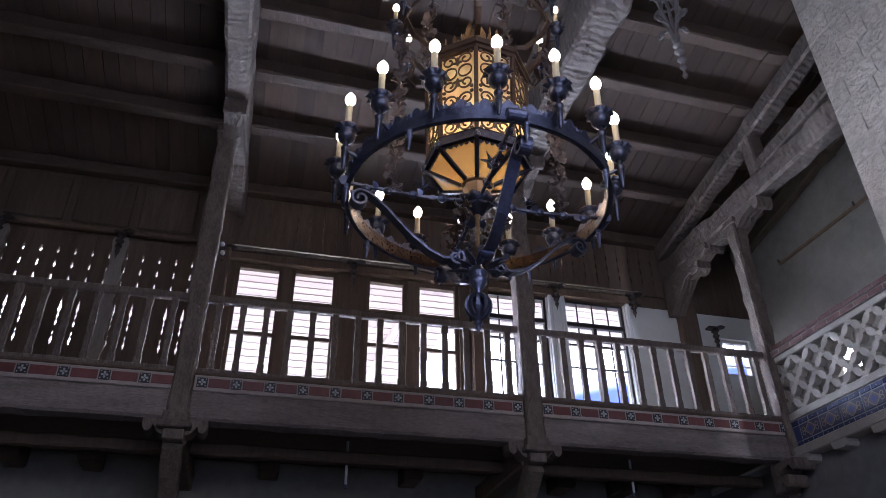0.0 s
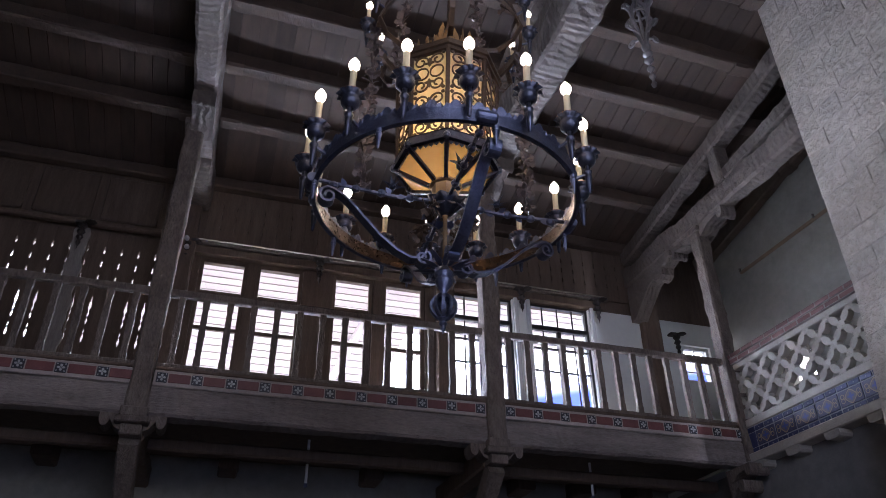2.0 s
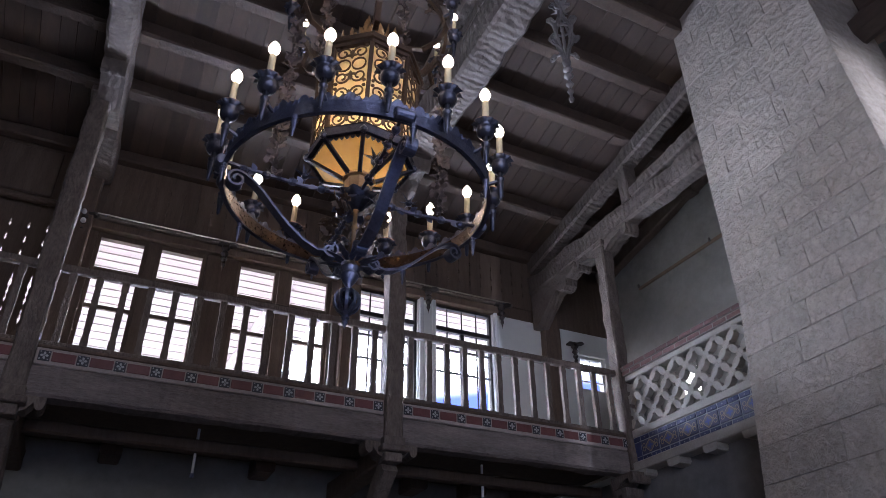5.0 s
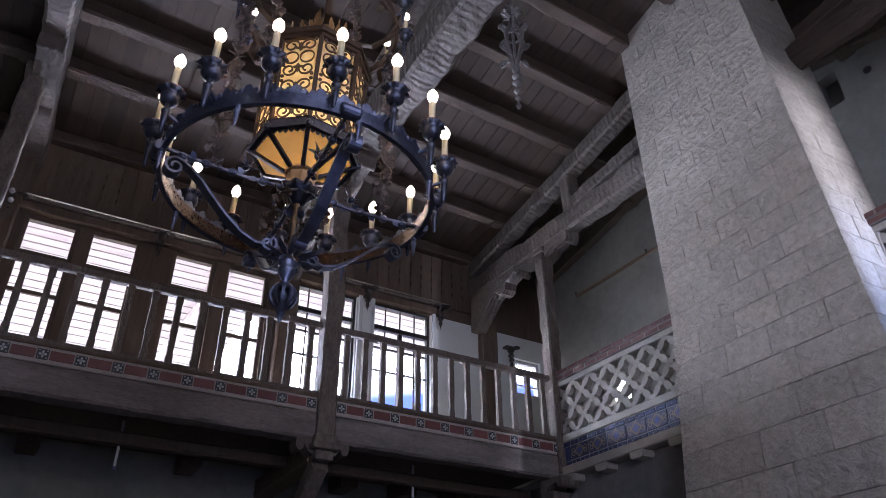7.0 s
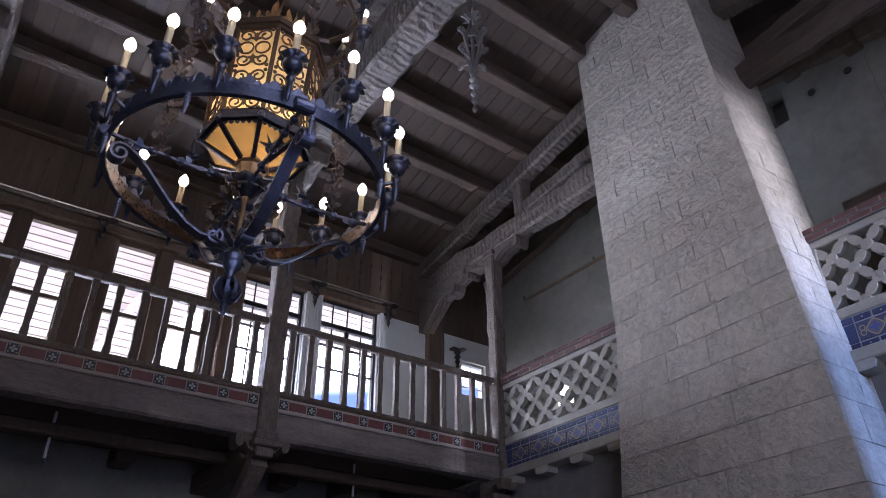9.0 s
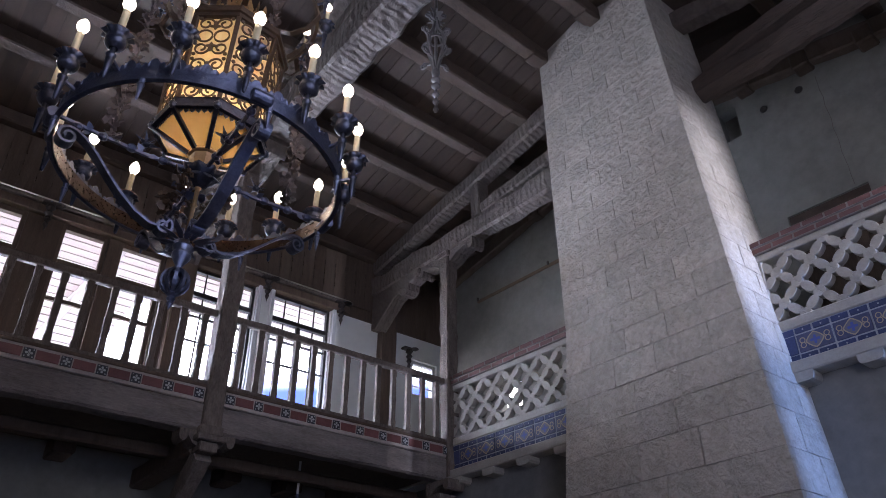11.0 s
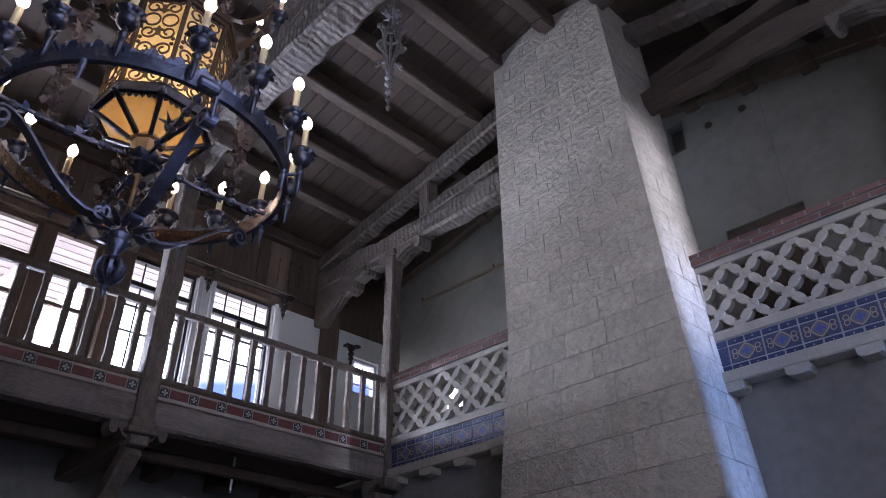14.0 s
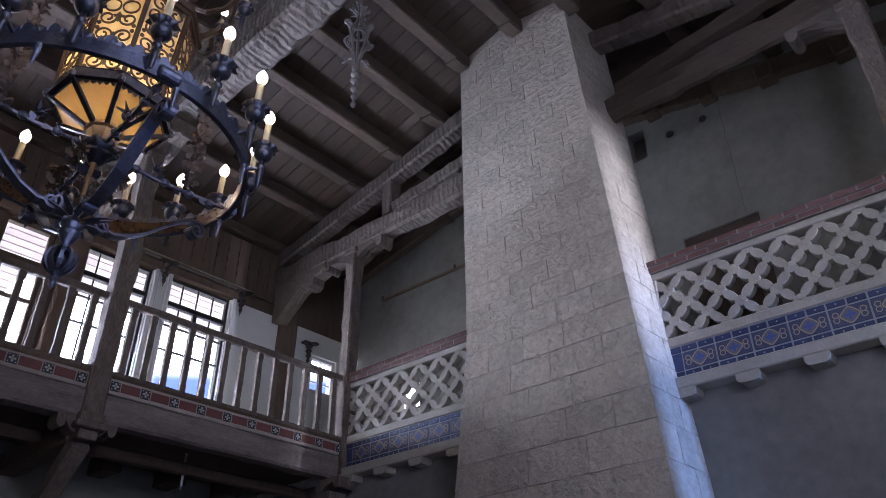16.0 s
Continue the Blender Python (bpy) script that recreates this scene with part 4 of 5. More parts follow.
def balustrade(u0, u1):
    g = thing("stone_balustrade", "carved stone lattice balustrade with brick coping and blue tiles", "balustrade", m=MW, group="side gallery balustrades")
    part("ledge", boxed(u0, -0.12, 3.985, u1, 0.16, 4.095, 0.012), CARVED, g)
    part("tile_bed", boxed(u0, -0.045, 4.097, u1, 0.10, 4.405, 0.004), GROUT, g)
    part("base_band", boxed(u0, -0.06, 4.407, u1, 0.10, 4.50, 0.010), CARVED, g)
    part("top_band", boxed(u0, -0.06, 5.13, u1, 0.10, 5.20, 0.010), CARVED, g)
    # corbels
    cb = None
    n = int((u1 - u0) / 0.56)
    for i in range(n + 1):
        u = u0 + 0.16 + i * 0.56
        if u > u1 - 0.12:
            break
        if cb is None:
            cb = part("corbel", plate([(-0.10, -0.015), (0.10, -0.015), (0.10, -0.08), (0.085, -0.105), (0.05, -0.115), (-0.05, -0.115), (-0.085, -0.105), (-0.10, -0.08)], 0.20, Matrix.Rotation(0, 4, 'Z') @ Matrix.Translation((0, -0.11, 0.02))), CARVED, g)
            o = cb
        else:
            o = cb.copy()
            scene.collection.objects.link(o)
        o.location = (u, 0, 4.0)
    # tiles
    P = 0.315
    lead = 0.172
    for z, hh in ((4.25, 0.083), (4.131, 0.028), (4.369, 0.028)):
        part("border_tile", boxed(u0 + 0.004, -0.053, z - hh, u0 + lead - 0.005, -0.042, z + hh, 0.003), BLUE, g)
    k = int((u1 - u0) / P) + 1
    md = bt = None
    for i in range(k):
        u = u0 + lead + (i + 0.5) * P
        if u + P / 2 > u1:
            continue
        if md is None:
            md = part("medallion_tile", boxed(-P / 2 + 0.008, -0.008, -0.080, P / 2 - 0.008, 0.004, 0.080, 0.003), TILE, g)
            o = md
        else:
            o = md.copy()
            scene.collection.objects.link(o)
        o.location = (u, -0.046, 4.25)
        for s in (-1, 1):
            for e in (-1, 1):
                if bt is None:
                    bt = part("border_tile", boxed(-P / 4 + 0.008, -0.007, -0.025, P / 4 - 0.008, 0.004, 0.025, 0.003), BLUE, g)
                    o = bt
                    part("dot", lathe([(0, 0.0), (0.008, 0.0), (0.008, -0.0085), (0, -0.0085)], 8, Matrix.Rotation(radians(-90), 4, 'X')), GROUT, bt)
                else:
                    o = bt.copy()
                    scene.collection.objects.link(o)
                    o2 = bt.children[0].copy()
                    scene.collection.objects.link(o2)
                    o2.parent = o
                o.location = (u + e * P / 4, -0.046, 4.25 + s * 0.119)
    # lattice of leaf-shaped bars crossing on the diagonal
    s = 0.1575
    cols = int((u1 - u0) / s)
    L = s * math.sqrt(2)
    petal = [(0.0, 0.039), (L * 0.14, 0.039), (L * 0.19, 0.034), (L * 0.215, 0.022)]
    for i in range(0, 11):
        a = math.pi * i / 10
        petal.append((L * (0.5 - 0.27 * math.cos(a)), 0.020 + 0.023 * math.sin(a)))
    petal += [(L * 0.785, 0.022), (L * 0.81, 0.034), (L * 0.86, 0.039), (L, 0.039)]
    out = petal + [(a, -b) for a, b in petal[::-1]]
    # bars along the diagonal
    for i in range(cols):
        for j in range(4):
            up = (i + j) % 2 == 0
            o = None
            key = "up" if up else "down"
            if key not in PETALS:
                m = Matrix.Rotation(radians(-45 if up else 45), 4, 'Y') @ Matrix.Translation((0, -0.05 if up else -0.047, 0))
                bmq = plate(out, 0.085, m)
                bmesh.ops.bevel(bmq, geom=[e for e in bmq.edges if len(e.link_faces) == 2 and e.calc_face_angle() > 1.0 and abs(e.verts[0].co.y - e.verts[1].co.y) < 1e-4], offset=0.003, segments=1, affect='EDGES')
                PETALS[key] = part("lattice_bar", bmq, CARVED, g)
                o = PETALS[key]
            else:
                o = PETALS[key].copy()
                scene.collection.objects.link(o)
                o.parent = g
            o.location = (u0 + i * s, 0, 4.50 + (j if up else j + 1) * s)
    part("end_upright", boxed(u0, -0.055, 4.50, u0 + 0.05, 0.09, 5.13, 0.008), CARVED, g)
    part("end_upright", boxed(u1 - 0.05, -0.055, 4.50, u1, 0.09, 5.13, 0.008), CARVED, g)
    part("mortar_bed", boxed(u0, -0.084, 5.202, u1, 0.11, 5.268, 0.002), BRICK_BED, g)
    part("mortar_bed", boxed(u0, -0.096, 5.27, u1, 0.11, 5.325, 0.002), BRICK_BED, g)
    br = None
    for r in range(2):
        i = 0
        while True:
            a = u0 + i * 0.205 + (0.1 if r else 0.0)
            if a + 0.195 > u1:
                break
            if "b" not in PETALS:
                PETALS["b"] = part("brick", boxed(0.004, -0.012, 0.004, 0.197, 0.17, 0.056, 0.006), BRICK, g)
                o = PETALS["b"]
            else:
                o = PETALS["b"].copy()
                scene.collection.objects.link(o)
                o.parent = g
            o.location = (a, -0.075 - 0.012 * r, 5.203 + r * 0.066)
            if r and i == 0:
                hb = o.copy()
                scene.collection.objects.link(hb)
                hb.parent = g
                hb.location, hb.scale = (u0, -0.087, 5.269), (0.47, 1, 1)
            i += 1
    return g


PETALS = {}
balustrade(0.04, 2.45)
balustrade(4.38, 8.9)

# gallery door, small openings and joist ends on the rear wall
door = thing("door_1", "brown plank door under a rough timber lintel", "door", m=MW, kind="structure")
for i in range(5):
    part("plank", boxed(4.25 + i * 0.18, 1.47, 4.1, 4.427 + i * 0.18, 1.52, 6.36, 0.004), WOOD_DARK, door)
part("lintel", boxed(4.25, 1.42, 6.20, 5.15, 1.47, 6.358, 0.012), WOOD_BEAM, door)
vent = thing("wall_recess", "dark square opening high in the plaster wall", "recess", m=MW, kind="structure")
part("back", boxed(3.72, 1.58, 7.70, 4.05, 1.62, 8.24), MORTAR, vent)
for u in (4.35, 4.80):
    h = thing("wall_socket", "solid dark disc standing in for a small shaded hole", "hole", m=MW, group="wall holes")
    # No hole is cut: the disc's dark colour gives its inner shade.
    part("rim", lathe([(0, 0.012), (0.045, 0.012), (0.05, 0.0), (0.03, -0.01), (0, -0.01)], 12, Matrix.Translation((u, 1.395, 7.93)) @ Matrix.Rotation(radians(90), 4, 'X')), BRONZE, h)
for u, z in ((0.6, 8.3), (1.5, 8.3), (4.21, 8.36), (4.95, 8.2), (5.66, 8.05), (6.5, 7.9)):
    h = thing("joist_end", "dark timber joist end high on the plaster wall", "joist", m=MW, group="joist ends")
    part("block", boxed(u - 0.1, 1.2, z - 0.11, u + 0.1, 1.42, z + 0.11, 0.02), WOOD_DARK, h)
rod = thing("wall_batten", "thin brown batten on the gallery wall", "batten", m=MW)
part("batten", boxed(-0.86, 1.36, 7.28, 1.0, 1.398, 7.325, 0.005), BATTEN, rod)
for u in (-0.83, 0.72):
    part("nail", boxed(u - 0.012, 1.33, 7.30, u + 0.012, 1.362, 7.36, 0.004), MORTAR, rod)
for (ua, za), (ub, zb) in (((-1.7, 7.86), (3.1, 8.82)), ((3.3, 8.60), (8.8, 7.50))):
    wp = thing("wall_plate", "dark timber wall plate under the roof boards", "beam", m=MW, group="wall plates")
    part("beam", timber((ua, 1.32, za), (ub, 1.32, zb), 0.15, 0.26, 0.010, bevel=0.02), WOOD_DARK, wp)

ck = thing("plaster_crack", "thin crack running down the plaster wall", "crack", m=MW)
r7 = random.Random(9)
pts = [(5.02 + r7.uniform(-0.009, 0.009), 1.3985, 8.0 - 1.6 * i / 14) for i in range(15)]
part("crack", sweep(pts, 0.004, 0.007, up=(0, 1, 0)), MORTAR, ck)

# ---- chandelier ----
CX, CY = 0.998, 3.205
AMBER = bpy.data.materials.new("amber_glass")
AMBER.use_nodes = True
_nt = AMBER.node_tree
_p = _nt.nodes["Principled BSDF"]
_tr = _nt.nodes.new("ShaderNodeBsdfTranslucent")
_mx = _nt.nodes.new("ShaderNodeMixShader")
_nz = _nt.nodes.new("ShaderNodeTexNoise")
_nz.inputs["Scale"].default_value = 7.0
_rp = _nt.nodes.new("ShaderNodeValToRGB")
_rp.color_ramp.elements[0].color, _rp.color_ramp.elements[1].color = (0.93, 0.77, 0.50, 1), (1.0, 0.91, 0.70, 1)
_rp.color_ramp.elements[0].position, _rp.color_ramp.elements[1].position = 0.3, 0.7
_nt.links.new(_nz.outputs["Fac"], _rp.inputs[0])
_nt.links.new(_rp.outputs[0], _tr.inputs[0])
_p.inputs["Base Color"].default_value = (0.46, 0.36, 0.29, 1)
_p.inputs["Roughness"].default_value = 0.25
_mx.inputs[0].default_value = 0.72
_nt.links.new(_p.outputs[0], _mx.inputs[1])
_nt.links.new(_tr.outputs[0], _mx.inputs[2])
_nt.links.new(_mx.outputs[0], _nt.nodes["Material Output"].inputs[0])

chand = thing("chandelier", "large black wrought-iron chandelier with lit candle bulbs and an amber lantern", "chandelier", m=Matrix.Translation((CX, CY, 4.2)) @ Matrix.Rotation(radians(1.6), 4, Vector((0.31, 0.95, 0))) @ Matrix.Translation((0, 0, -4.2)))


def rot(a):
    return Matrix.Rotation(radians(a), 4, 'Z')


def share(ob, parent, m):
    o = ob.copy()
    scene.collection.objects.link(o)
    o.parent = parent
    o.matrix_local = m
    return o


def crest_ring(r, z0, h, crest, n_leaf, thick, seg_per=8):
    """An upright band whose top edge is cut into a row of leaves."""
    bm = bmesh.new()
    n = n_leaf * seg_per
    shape = (0.0, 0.55, 0.35, 0.85, 1.0, 0.85, 0.35, 0.55)
    cols = []
    for i in range(n):
        a = 2 * math.pi * i / n
        t = z0 + h + crest * shape[i % seg_per]
        cols.append([bm.verts.new((rr * math.cos(a), rr * math.sin(a), zz)) for rr, zz in
                     ((r + 0.012, z0), (r + 0.012, z0 + 0.016), (r, z0 + 0.022), (r, z0 + h), (r + 0.006, t), (r - thick, t), (r - thick, z0 + h), (r - thick, z0))])
    k = len(cols[0])
    for i in range(n):
        a, b = cols[i], cols[(i + 1) % n]
        for j in range(k):
            bm.faces.new((a[j], b[j], b[(j + 1) % k], a[(j + 1) % k]))
    bmesh.ops.recalc_face_normals(bm, faces=bm.faces[:])
    return bm


RZ = 3.95
ring = part("main_ring", crest_ring(0.72, RZ, 0.085, 0.046, 40, 0.010), IRON, chand, "black iron band with a leaf-cut upper edge")
# Lining sheet: warm bulb light is put into its brown iron colour.
bm = bmesh.new()
for i in range(96):
    a, b = 2 * math.pi * i / 96, 2 * math.pi * (i + 1) / 96
    bm.faces.new([bm.verts.new((0.704 * math.cos(q), 0.704 * math.sin(q), z)) for q, z in ((a, RZ + 0.003), (b, RZ + 0.003), (b, RZ + 0.082), (a, RZ + 0.082))])
bmesh.ops.remove_doubles(bm, verts=bm.verts[:], dist=1e-5)
part("lining", bm, mat("brown_iron", (0.10, 0.062, 0.042), 0.3, 0.85, second=(0.05, 0.03, 0.022), scale=10, bump=0.15), ring, "brown iron inner face, tone warmed for bulb light", True)
part("upper_ring", crest_ring(0.46, 5.26, 0.05, 0.02, 32, 0.008), IRON_WARM, chand, "smaller gilded upper ring")


def candle_mesh():
    cup = []
    rnd2 = random.Random(3)
    bm = bmesh.new()
    # spike and stem
    lathe([(0, -0.245), (0.009, -0.235), (0.016, -0.16), (0.020, -0.13), (0.013, -0.122), (0.022, -0.112), (0.024, -0.10), (0.013, -0.09), (0.013, -0.05), (0.030, -0.02), (0.036, 0.0), (0.030, 0.01), (0, 0.01)], 12, None, bm)
    # wavy leaf cup
    seg = 40
    rows = []
    for r, z, wv in ((0.018, -0.062, 0), (0.036, -0.052, 0), (0.047, -0.034, 0), (0.049, -0.014, 0), (0.044, 0.002, 0), (0.050, 0.010, 0.002), (0.070, 0.022, 0.008), (0.068, 0.025, 0.008), (0.044, 0.014, 0.0), (0.012, 0.010, 0)):
        rows.append([bm.verts.new(((r + wv * math.cos(10 * t)) * math.cos(t), (r + wv * math.cos(10 * t)) * math.sin(t), z - wv * 0.8 * math.cos(10 * t))) for t in [2 * math.pi * i / seg for i in range(seg)]])
    for a, b in zip(rows, rows[1:]):
        for i in range(seg):
            bm.faces.new((a[i], a[(i + 1) % seg], b[(i + 1) % seg], b[i]))
    return bm


def build_candle(parent, m, scale=1.0):
    holder = part("candle_holder", candle_mesh(), CUP_IRON, parent, "dark leaf-edged iron candle cup", True)
    holder.matrix_local = m
    part("candle", lathe([(0, 0.01), (0.0175, 0.012), (0.0175, 0.185), (0.012, 0.19), (0, 0.19)], 14), CANDLE, holder, "cream candle sleeve", True)
    part("bulb", lathe([(0, 0.188), (0.012, 0.190), (0.015, 0.198), (0.027, 0.220), (0.029, 0.234), (0.024, 0.254), (0.013, 0.272), (0.005, 0.283), (0, 0.287)], 14), BULB, holder, "lit flame-shaped bulb", True)
    # Added pan: the warm glow on the cup is in its colour.
    part("drip_pan", lathe([(0.012, 0.016), (0.045, 0.019), (0.058, 0.027), (0.063, 0.033), (0.065, 0.030), (0.060, 0.024)], 20), WARMED_PAN, holder, "added pan whose copper tone stands in for bulb glow", True)
    bm = bmesh.new()
    sweep([(-0.075, 0, -0.135), (-0.05, 0, -0.128), (-0.012, 0, -0.115)], 0.014, 0.014, bm)
    part("arm", bm, IRON, holder)
    return holder


def copies(holder, parent, m):
    top = share(holder, parent, m)
    for c in holder.children:
        o = c.copy()
        scene.collection.objects.link(o)
        o.parent = top
    return top


h0 = None
for k in range(16):
    a = -99.2 + 22.5 * k
    m = rot(a) @ Matrix.Translation((0.785, 0, 4.165))
    if h0 is None:
        h0 = build_candle(chand, m)
    else:
        copies(h0, chand, m)
for k in range(12):
    m = rot(16 + 30 * k) @ Matrix.Translation((0.525, 0, 5.38)) @ Matrix.Diagonal((0.78, 0.78, 0.78, 1))
    copies(h0, chand, m)

# drop spikes below the ring
sp = None
for k in range(8):
    m = rot(-88 + 45 * k) @ Matrix.Translation((0.725, 0, RZ))
    if sp is None:
        sp = part("spike", lathe([(0, -0.12), (0.006, -0.11), (0.014, -0.04), (0.018, -0.03), (0.012, -0.02), (0.016, 0.0), (0, 0.0)], 10), IRON, chand)
        sp.matrix_local = m
    else:
        share(sp, chand, m)


# scrolled arms between hub and ring
def arm_points():
    pts = []
    for i in range(22):                       # inner scroll
        f = i / 21
        a = radians(560 - 470 * f)
        r = 0.012 + 0.042 * f
        pts.append((0.125 + r * math.cos(a), 0, 3.60 + r * math.sin(a)))
    for r, z in ((0.10, 3.555), (0.18, 3.565), (0.27, 3.605), (0.36, 3.675), (0.44, 3.765), (0.51, 3.85), (0.57, 3.905)):
        pts.append((r, 0, z))
    for i in range(27):                       # outer scroll, rolling over and down
        f = i / 26
        a = radians(118 - 520 * f)
        r = 0.056 - 0.042 * f
        pts.append((0.648 + r * math.cos(a), 0, 3.872 + r * math.sin(a)))
    return pts


# smooth the line a little
raw = [Vector(p) for p in arm_points()]
for _ in range(2):
    raw = [raw[0]] + [(raw[i - 1] + raw[i] * 2 + raw[i + 1]) / 4 for i in range(1, len(raw) - 1)] + [raw[-1]]
arm0 = part("scroll_arm", sweep(raw, 0.013, 0.062, up=(0, 1, 0)), IRON, chand, "flat iron arm curling into a scroll")
arm0.matrix_local = rot(-87)
for a in (11, 94, 181):
    share(arm0, chand, rot(a))
# short rollers that tie the arms to the ring
ro = part("roller", lathe([(0, -0.05), (0.03, -0.05), (0.034, -0.04), (0.034, 0.04), (0.03, 0.05), (0, 0.05)], 14, Matrix.Translation((0.735, 0, 3.98)) @ Matrix.Rotation(radians(90), 4, 'X')), IRON, chand)
ro.matrix_local = rot(-92)
for k in range(1, 4):
    share(ro, chand, rot(-92 + 90 * k))


# spokes with knots and leaves
def spoke():
    bm = bmesh.new()
    sweep([(0.08, 0, 3.99), (0.30, 0, 3.975), (0.5, 0, 3.985), (0.71, 0, 4.0)], 0.016, 0.016, bm)
    for r in (0.2, 0.36, 0.5, 0.62):
        lathe([(0, -0.028), (0.018, -0.018), (0.024, 0), (0.018, 0.018), (0, 0.028)], 8, Matrix.Translation((r, 0, 3.983)) @ Matrix.Rotation(radians(90), 4, 'Y'), bm)
    rnd3 = random.Random(8)
    for r in (0.16, 0.24, 0.31, 0.42, 0.56):
        for s in (-1, 1):
            m = Matrix.Translation((r, 0.008 * s, 3.985)) @ Matrix.Rotation(rnd3.uniform(0, 6.28), 4, 'X') @ Matrix.Rotation(rnd3.uniform(0.5, 1.1), 4, 'Y')
            plate([(0, -0.004), (0.012, -0.016), (0.03, -0.011), (0.045, 0.0), (0.03, 0.011), (0.012, 0.016), (0, 0.004)], 0.003, m, bm)
    return bm


s0 = part("spoke", spoke(), IRON, chand, "iron spoke with knots and small leaves")
s0.matrix_local = rot(-92)
for k in range(1, 4):
    share(s0, chand, rot(-92 + 90 * k))


# spiked rosettes on the spokes
def rosette(n=11):
    bm = bmesh.new()
    r8 = random.Random(31)
    for k in range(n):
        q = k * 2.4
        d = Vector((math.cos(q) * math.sqrt(1 - (k / n) ** 2), math.sin(q) * math.sqrt(1 - (k / n) ** 2), k / n - 0.25)).normalized()
        side = d.orthogonal().normalized() * 0.011
        up = d.cross(side).normalized() * 0.003
        base, tip = d * 0.012, d * r8.uniform(0.055, 0.078)
        vs = [bm.verts.new(p) for p in (base + side + up, base - side + up, base - side - up, base + side - up, tip)]
        bm.faces.new(vs[:4])
        for i in range(4):
            bm.faces.new((vs[i], vs[(i + 1) % 4], vs[4]))
    lathe([(0, -0.02), (0.017, -0.012), (0.022, 0), (0.017, 0.012), (0, 0.02)], 10, None, bm)
    bmesh.ops.recalc_face_normals(bm, faces=bm.faces[:])
    return bm


ros = part("spiked_rosette", rosette(), CUP_IRON, chand, "dark iron rosette of pointed leaves")
ros.matrix_local = rot(-92) @ Matrix.Translation((0.30, 0, 4.04))
for k in range(1, 4):
    share(ros, chand, rot(-92 + 90 * k) @ Matrix.Translation((0.30, 0, 4.04)) @ rot(40 * k))


# suspension chains overgrown with iron leaves
def vine(length, seed, n=26):
    r4 = random.Random(seed)
    bm = bmesh.new()
    sweep([(0, 0, 0), (0, 0, length)], 0.012, 0.012, bm, up=(0, 1, 0))
    for i in range(n):
        z = length * (i + 0.5) / n
        for _ in range(5):
            m = Matrix.Translation((0, 0, z + r4.uniform(-0.01, 0.01))) @ rot(r4.uniform(0, 360)) @ Matrix.Rotation(r4.uniform(-0.9, 0.5), 4, 'Y') @ Matrix.Rotation(r4.uniform(-0.9, 0.9), 4, 'X')
            k = r4.uniform(0.95, 1.5)
            plate([(0, -0.006), (0.012 * k, -0.017 * k), (0.024 * k, -0.009), (0.036 * k, -0.014 * k), (0.046 * k, 0.0), (0.034 * k, 0.014 * k), (0.022 * k, 0.008), (0.012 * k, 0.017 * k), (0, 0.006)], 0.003, m, bm)
        if i % 3 == 0:
            lathe([(0, -0.016), (0.014, -0.009), (0.018, 0), (0.014, 0.009), (0, 0.016)], 7, Matrix.Translation((0, 0, z)), bm)
    return bm


VINE = mat("aged_iron_leaf", (0.17, 0.13, 0.115), 0.6, 0.5, second=(0.06, 0.045, 0.04), scale=20, bump=0.3)
v0 = part("leafy_chain", vine(1.30, 5, 36), VINE, chand, "suspension chain wrapped in iron leaves")
v0.matrix_local = rot(-6) @ Matrix.Translation((0.47, 0, 4.0))
for k in range(1, 3):
    share(v0, chand, rot(-6 + 90 * k) @ Matrix.Translation((0.47, 0, 4.0)) @ rot(77 * k))
v1 = part("leafy_chain", vine(3.1, 6, 60), VINE, chand)
v1.matrix_local = rot(40) @ Matrix.Translation((0.42, 0, 5.3))
for k in range(1, 4):
    share(v1, chand, rot(40 + 90 * k) @ Matrix.Translation((0.42, 0, 5.3)) @ Matrix.Rotation(radians(-6), 4, 'Y'))
v1.matrix_local = rot(40) @ Matrix.Translation((0.42, 0, 5.3)) @ Matrix.Rotation(radians(-6), 4, 'Y')

# curved straps of the upper tier
st = part("upper_strap", sweep([(0.47, 0, 5.27), (0.50, 0, 5.17), (0.44, 0, 5.07), (0.34, 0, 5.03), (0.22, 0, 5.08), (0.12, 0, 5.2)], 0.01, 0.032, up=(0, 1, 0)), IRON_WARM, chand, "curved gilded strap")
st.matrix_local = rot(16)
for k in range(1, 6):
    share(st, chand, rot(16 + 60 * k))

# ---- lantern in the middle ----
A0, SIDES = -106.7, 8
STEP = 360 / SIDES
R_LOW, R_TOP, Z_LOW, Z_TOP = 0.286, 0.312, 4.255, 4.885


def flare(bm, m=None):
    """Turn into place, then widen from the foot to the cornice."""
    if m is not None:
        bmesh.ops.transform(bm, matrix=m, verts=bm.verts[:])
    for v in bm.verts:
        k = (R_LOW + (R_TOP - R_LOW) * (v.co.z - Z_LOW) / (Z_TOP - Z_LOW)) / R_LOW
        v.co.x, v.co.y = v.co.x * k, v.co.y * k
    return bm


lant = part("lantern", lathe([(0.306, 4.212), (0.306, 4.228), (0.292, 4.236), (0.296, 4.272), (0.302, 4.276), (0.278, 4.276), (0.272, 4.212), (0.306, 4.212)], SIDES, rot(A0)), CUP_IRON, chand, "eight-sided lantern with scrollwork over amber glass")
for z0, z1, r in ((4.872, 4.897, 0.322), (4.899, 4.918, 0.338), (4.920, 4.945, 0.330)):
    part("cornice", lathe([(r - 0.03, z0), (r, z0), (r, z1), (r - 0.03, z1), (r - 0.03, z0)], SIDES, rot(A0)), IRON_WARM, lant)
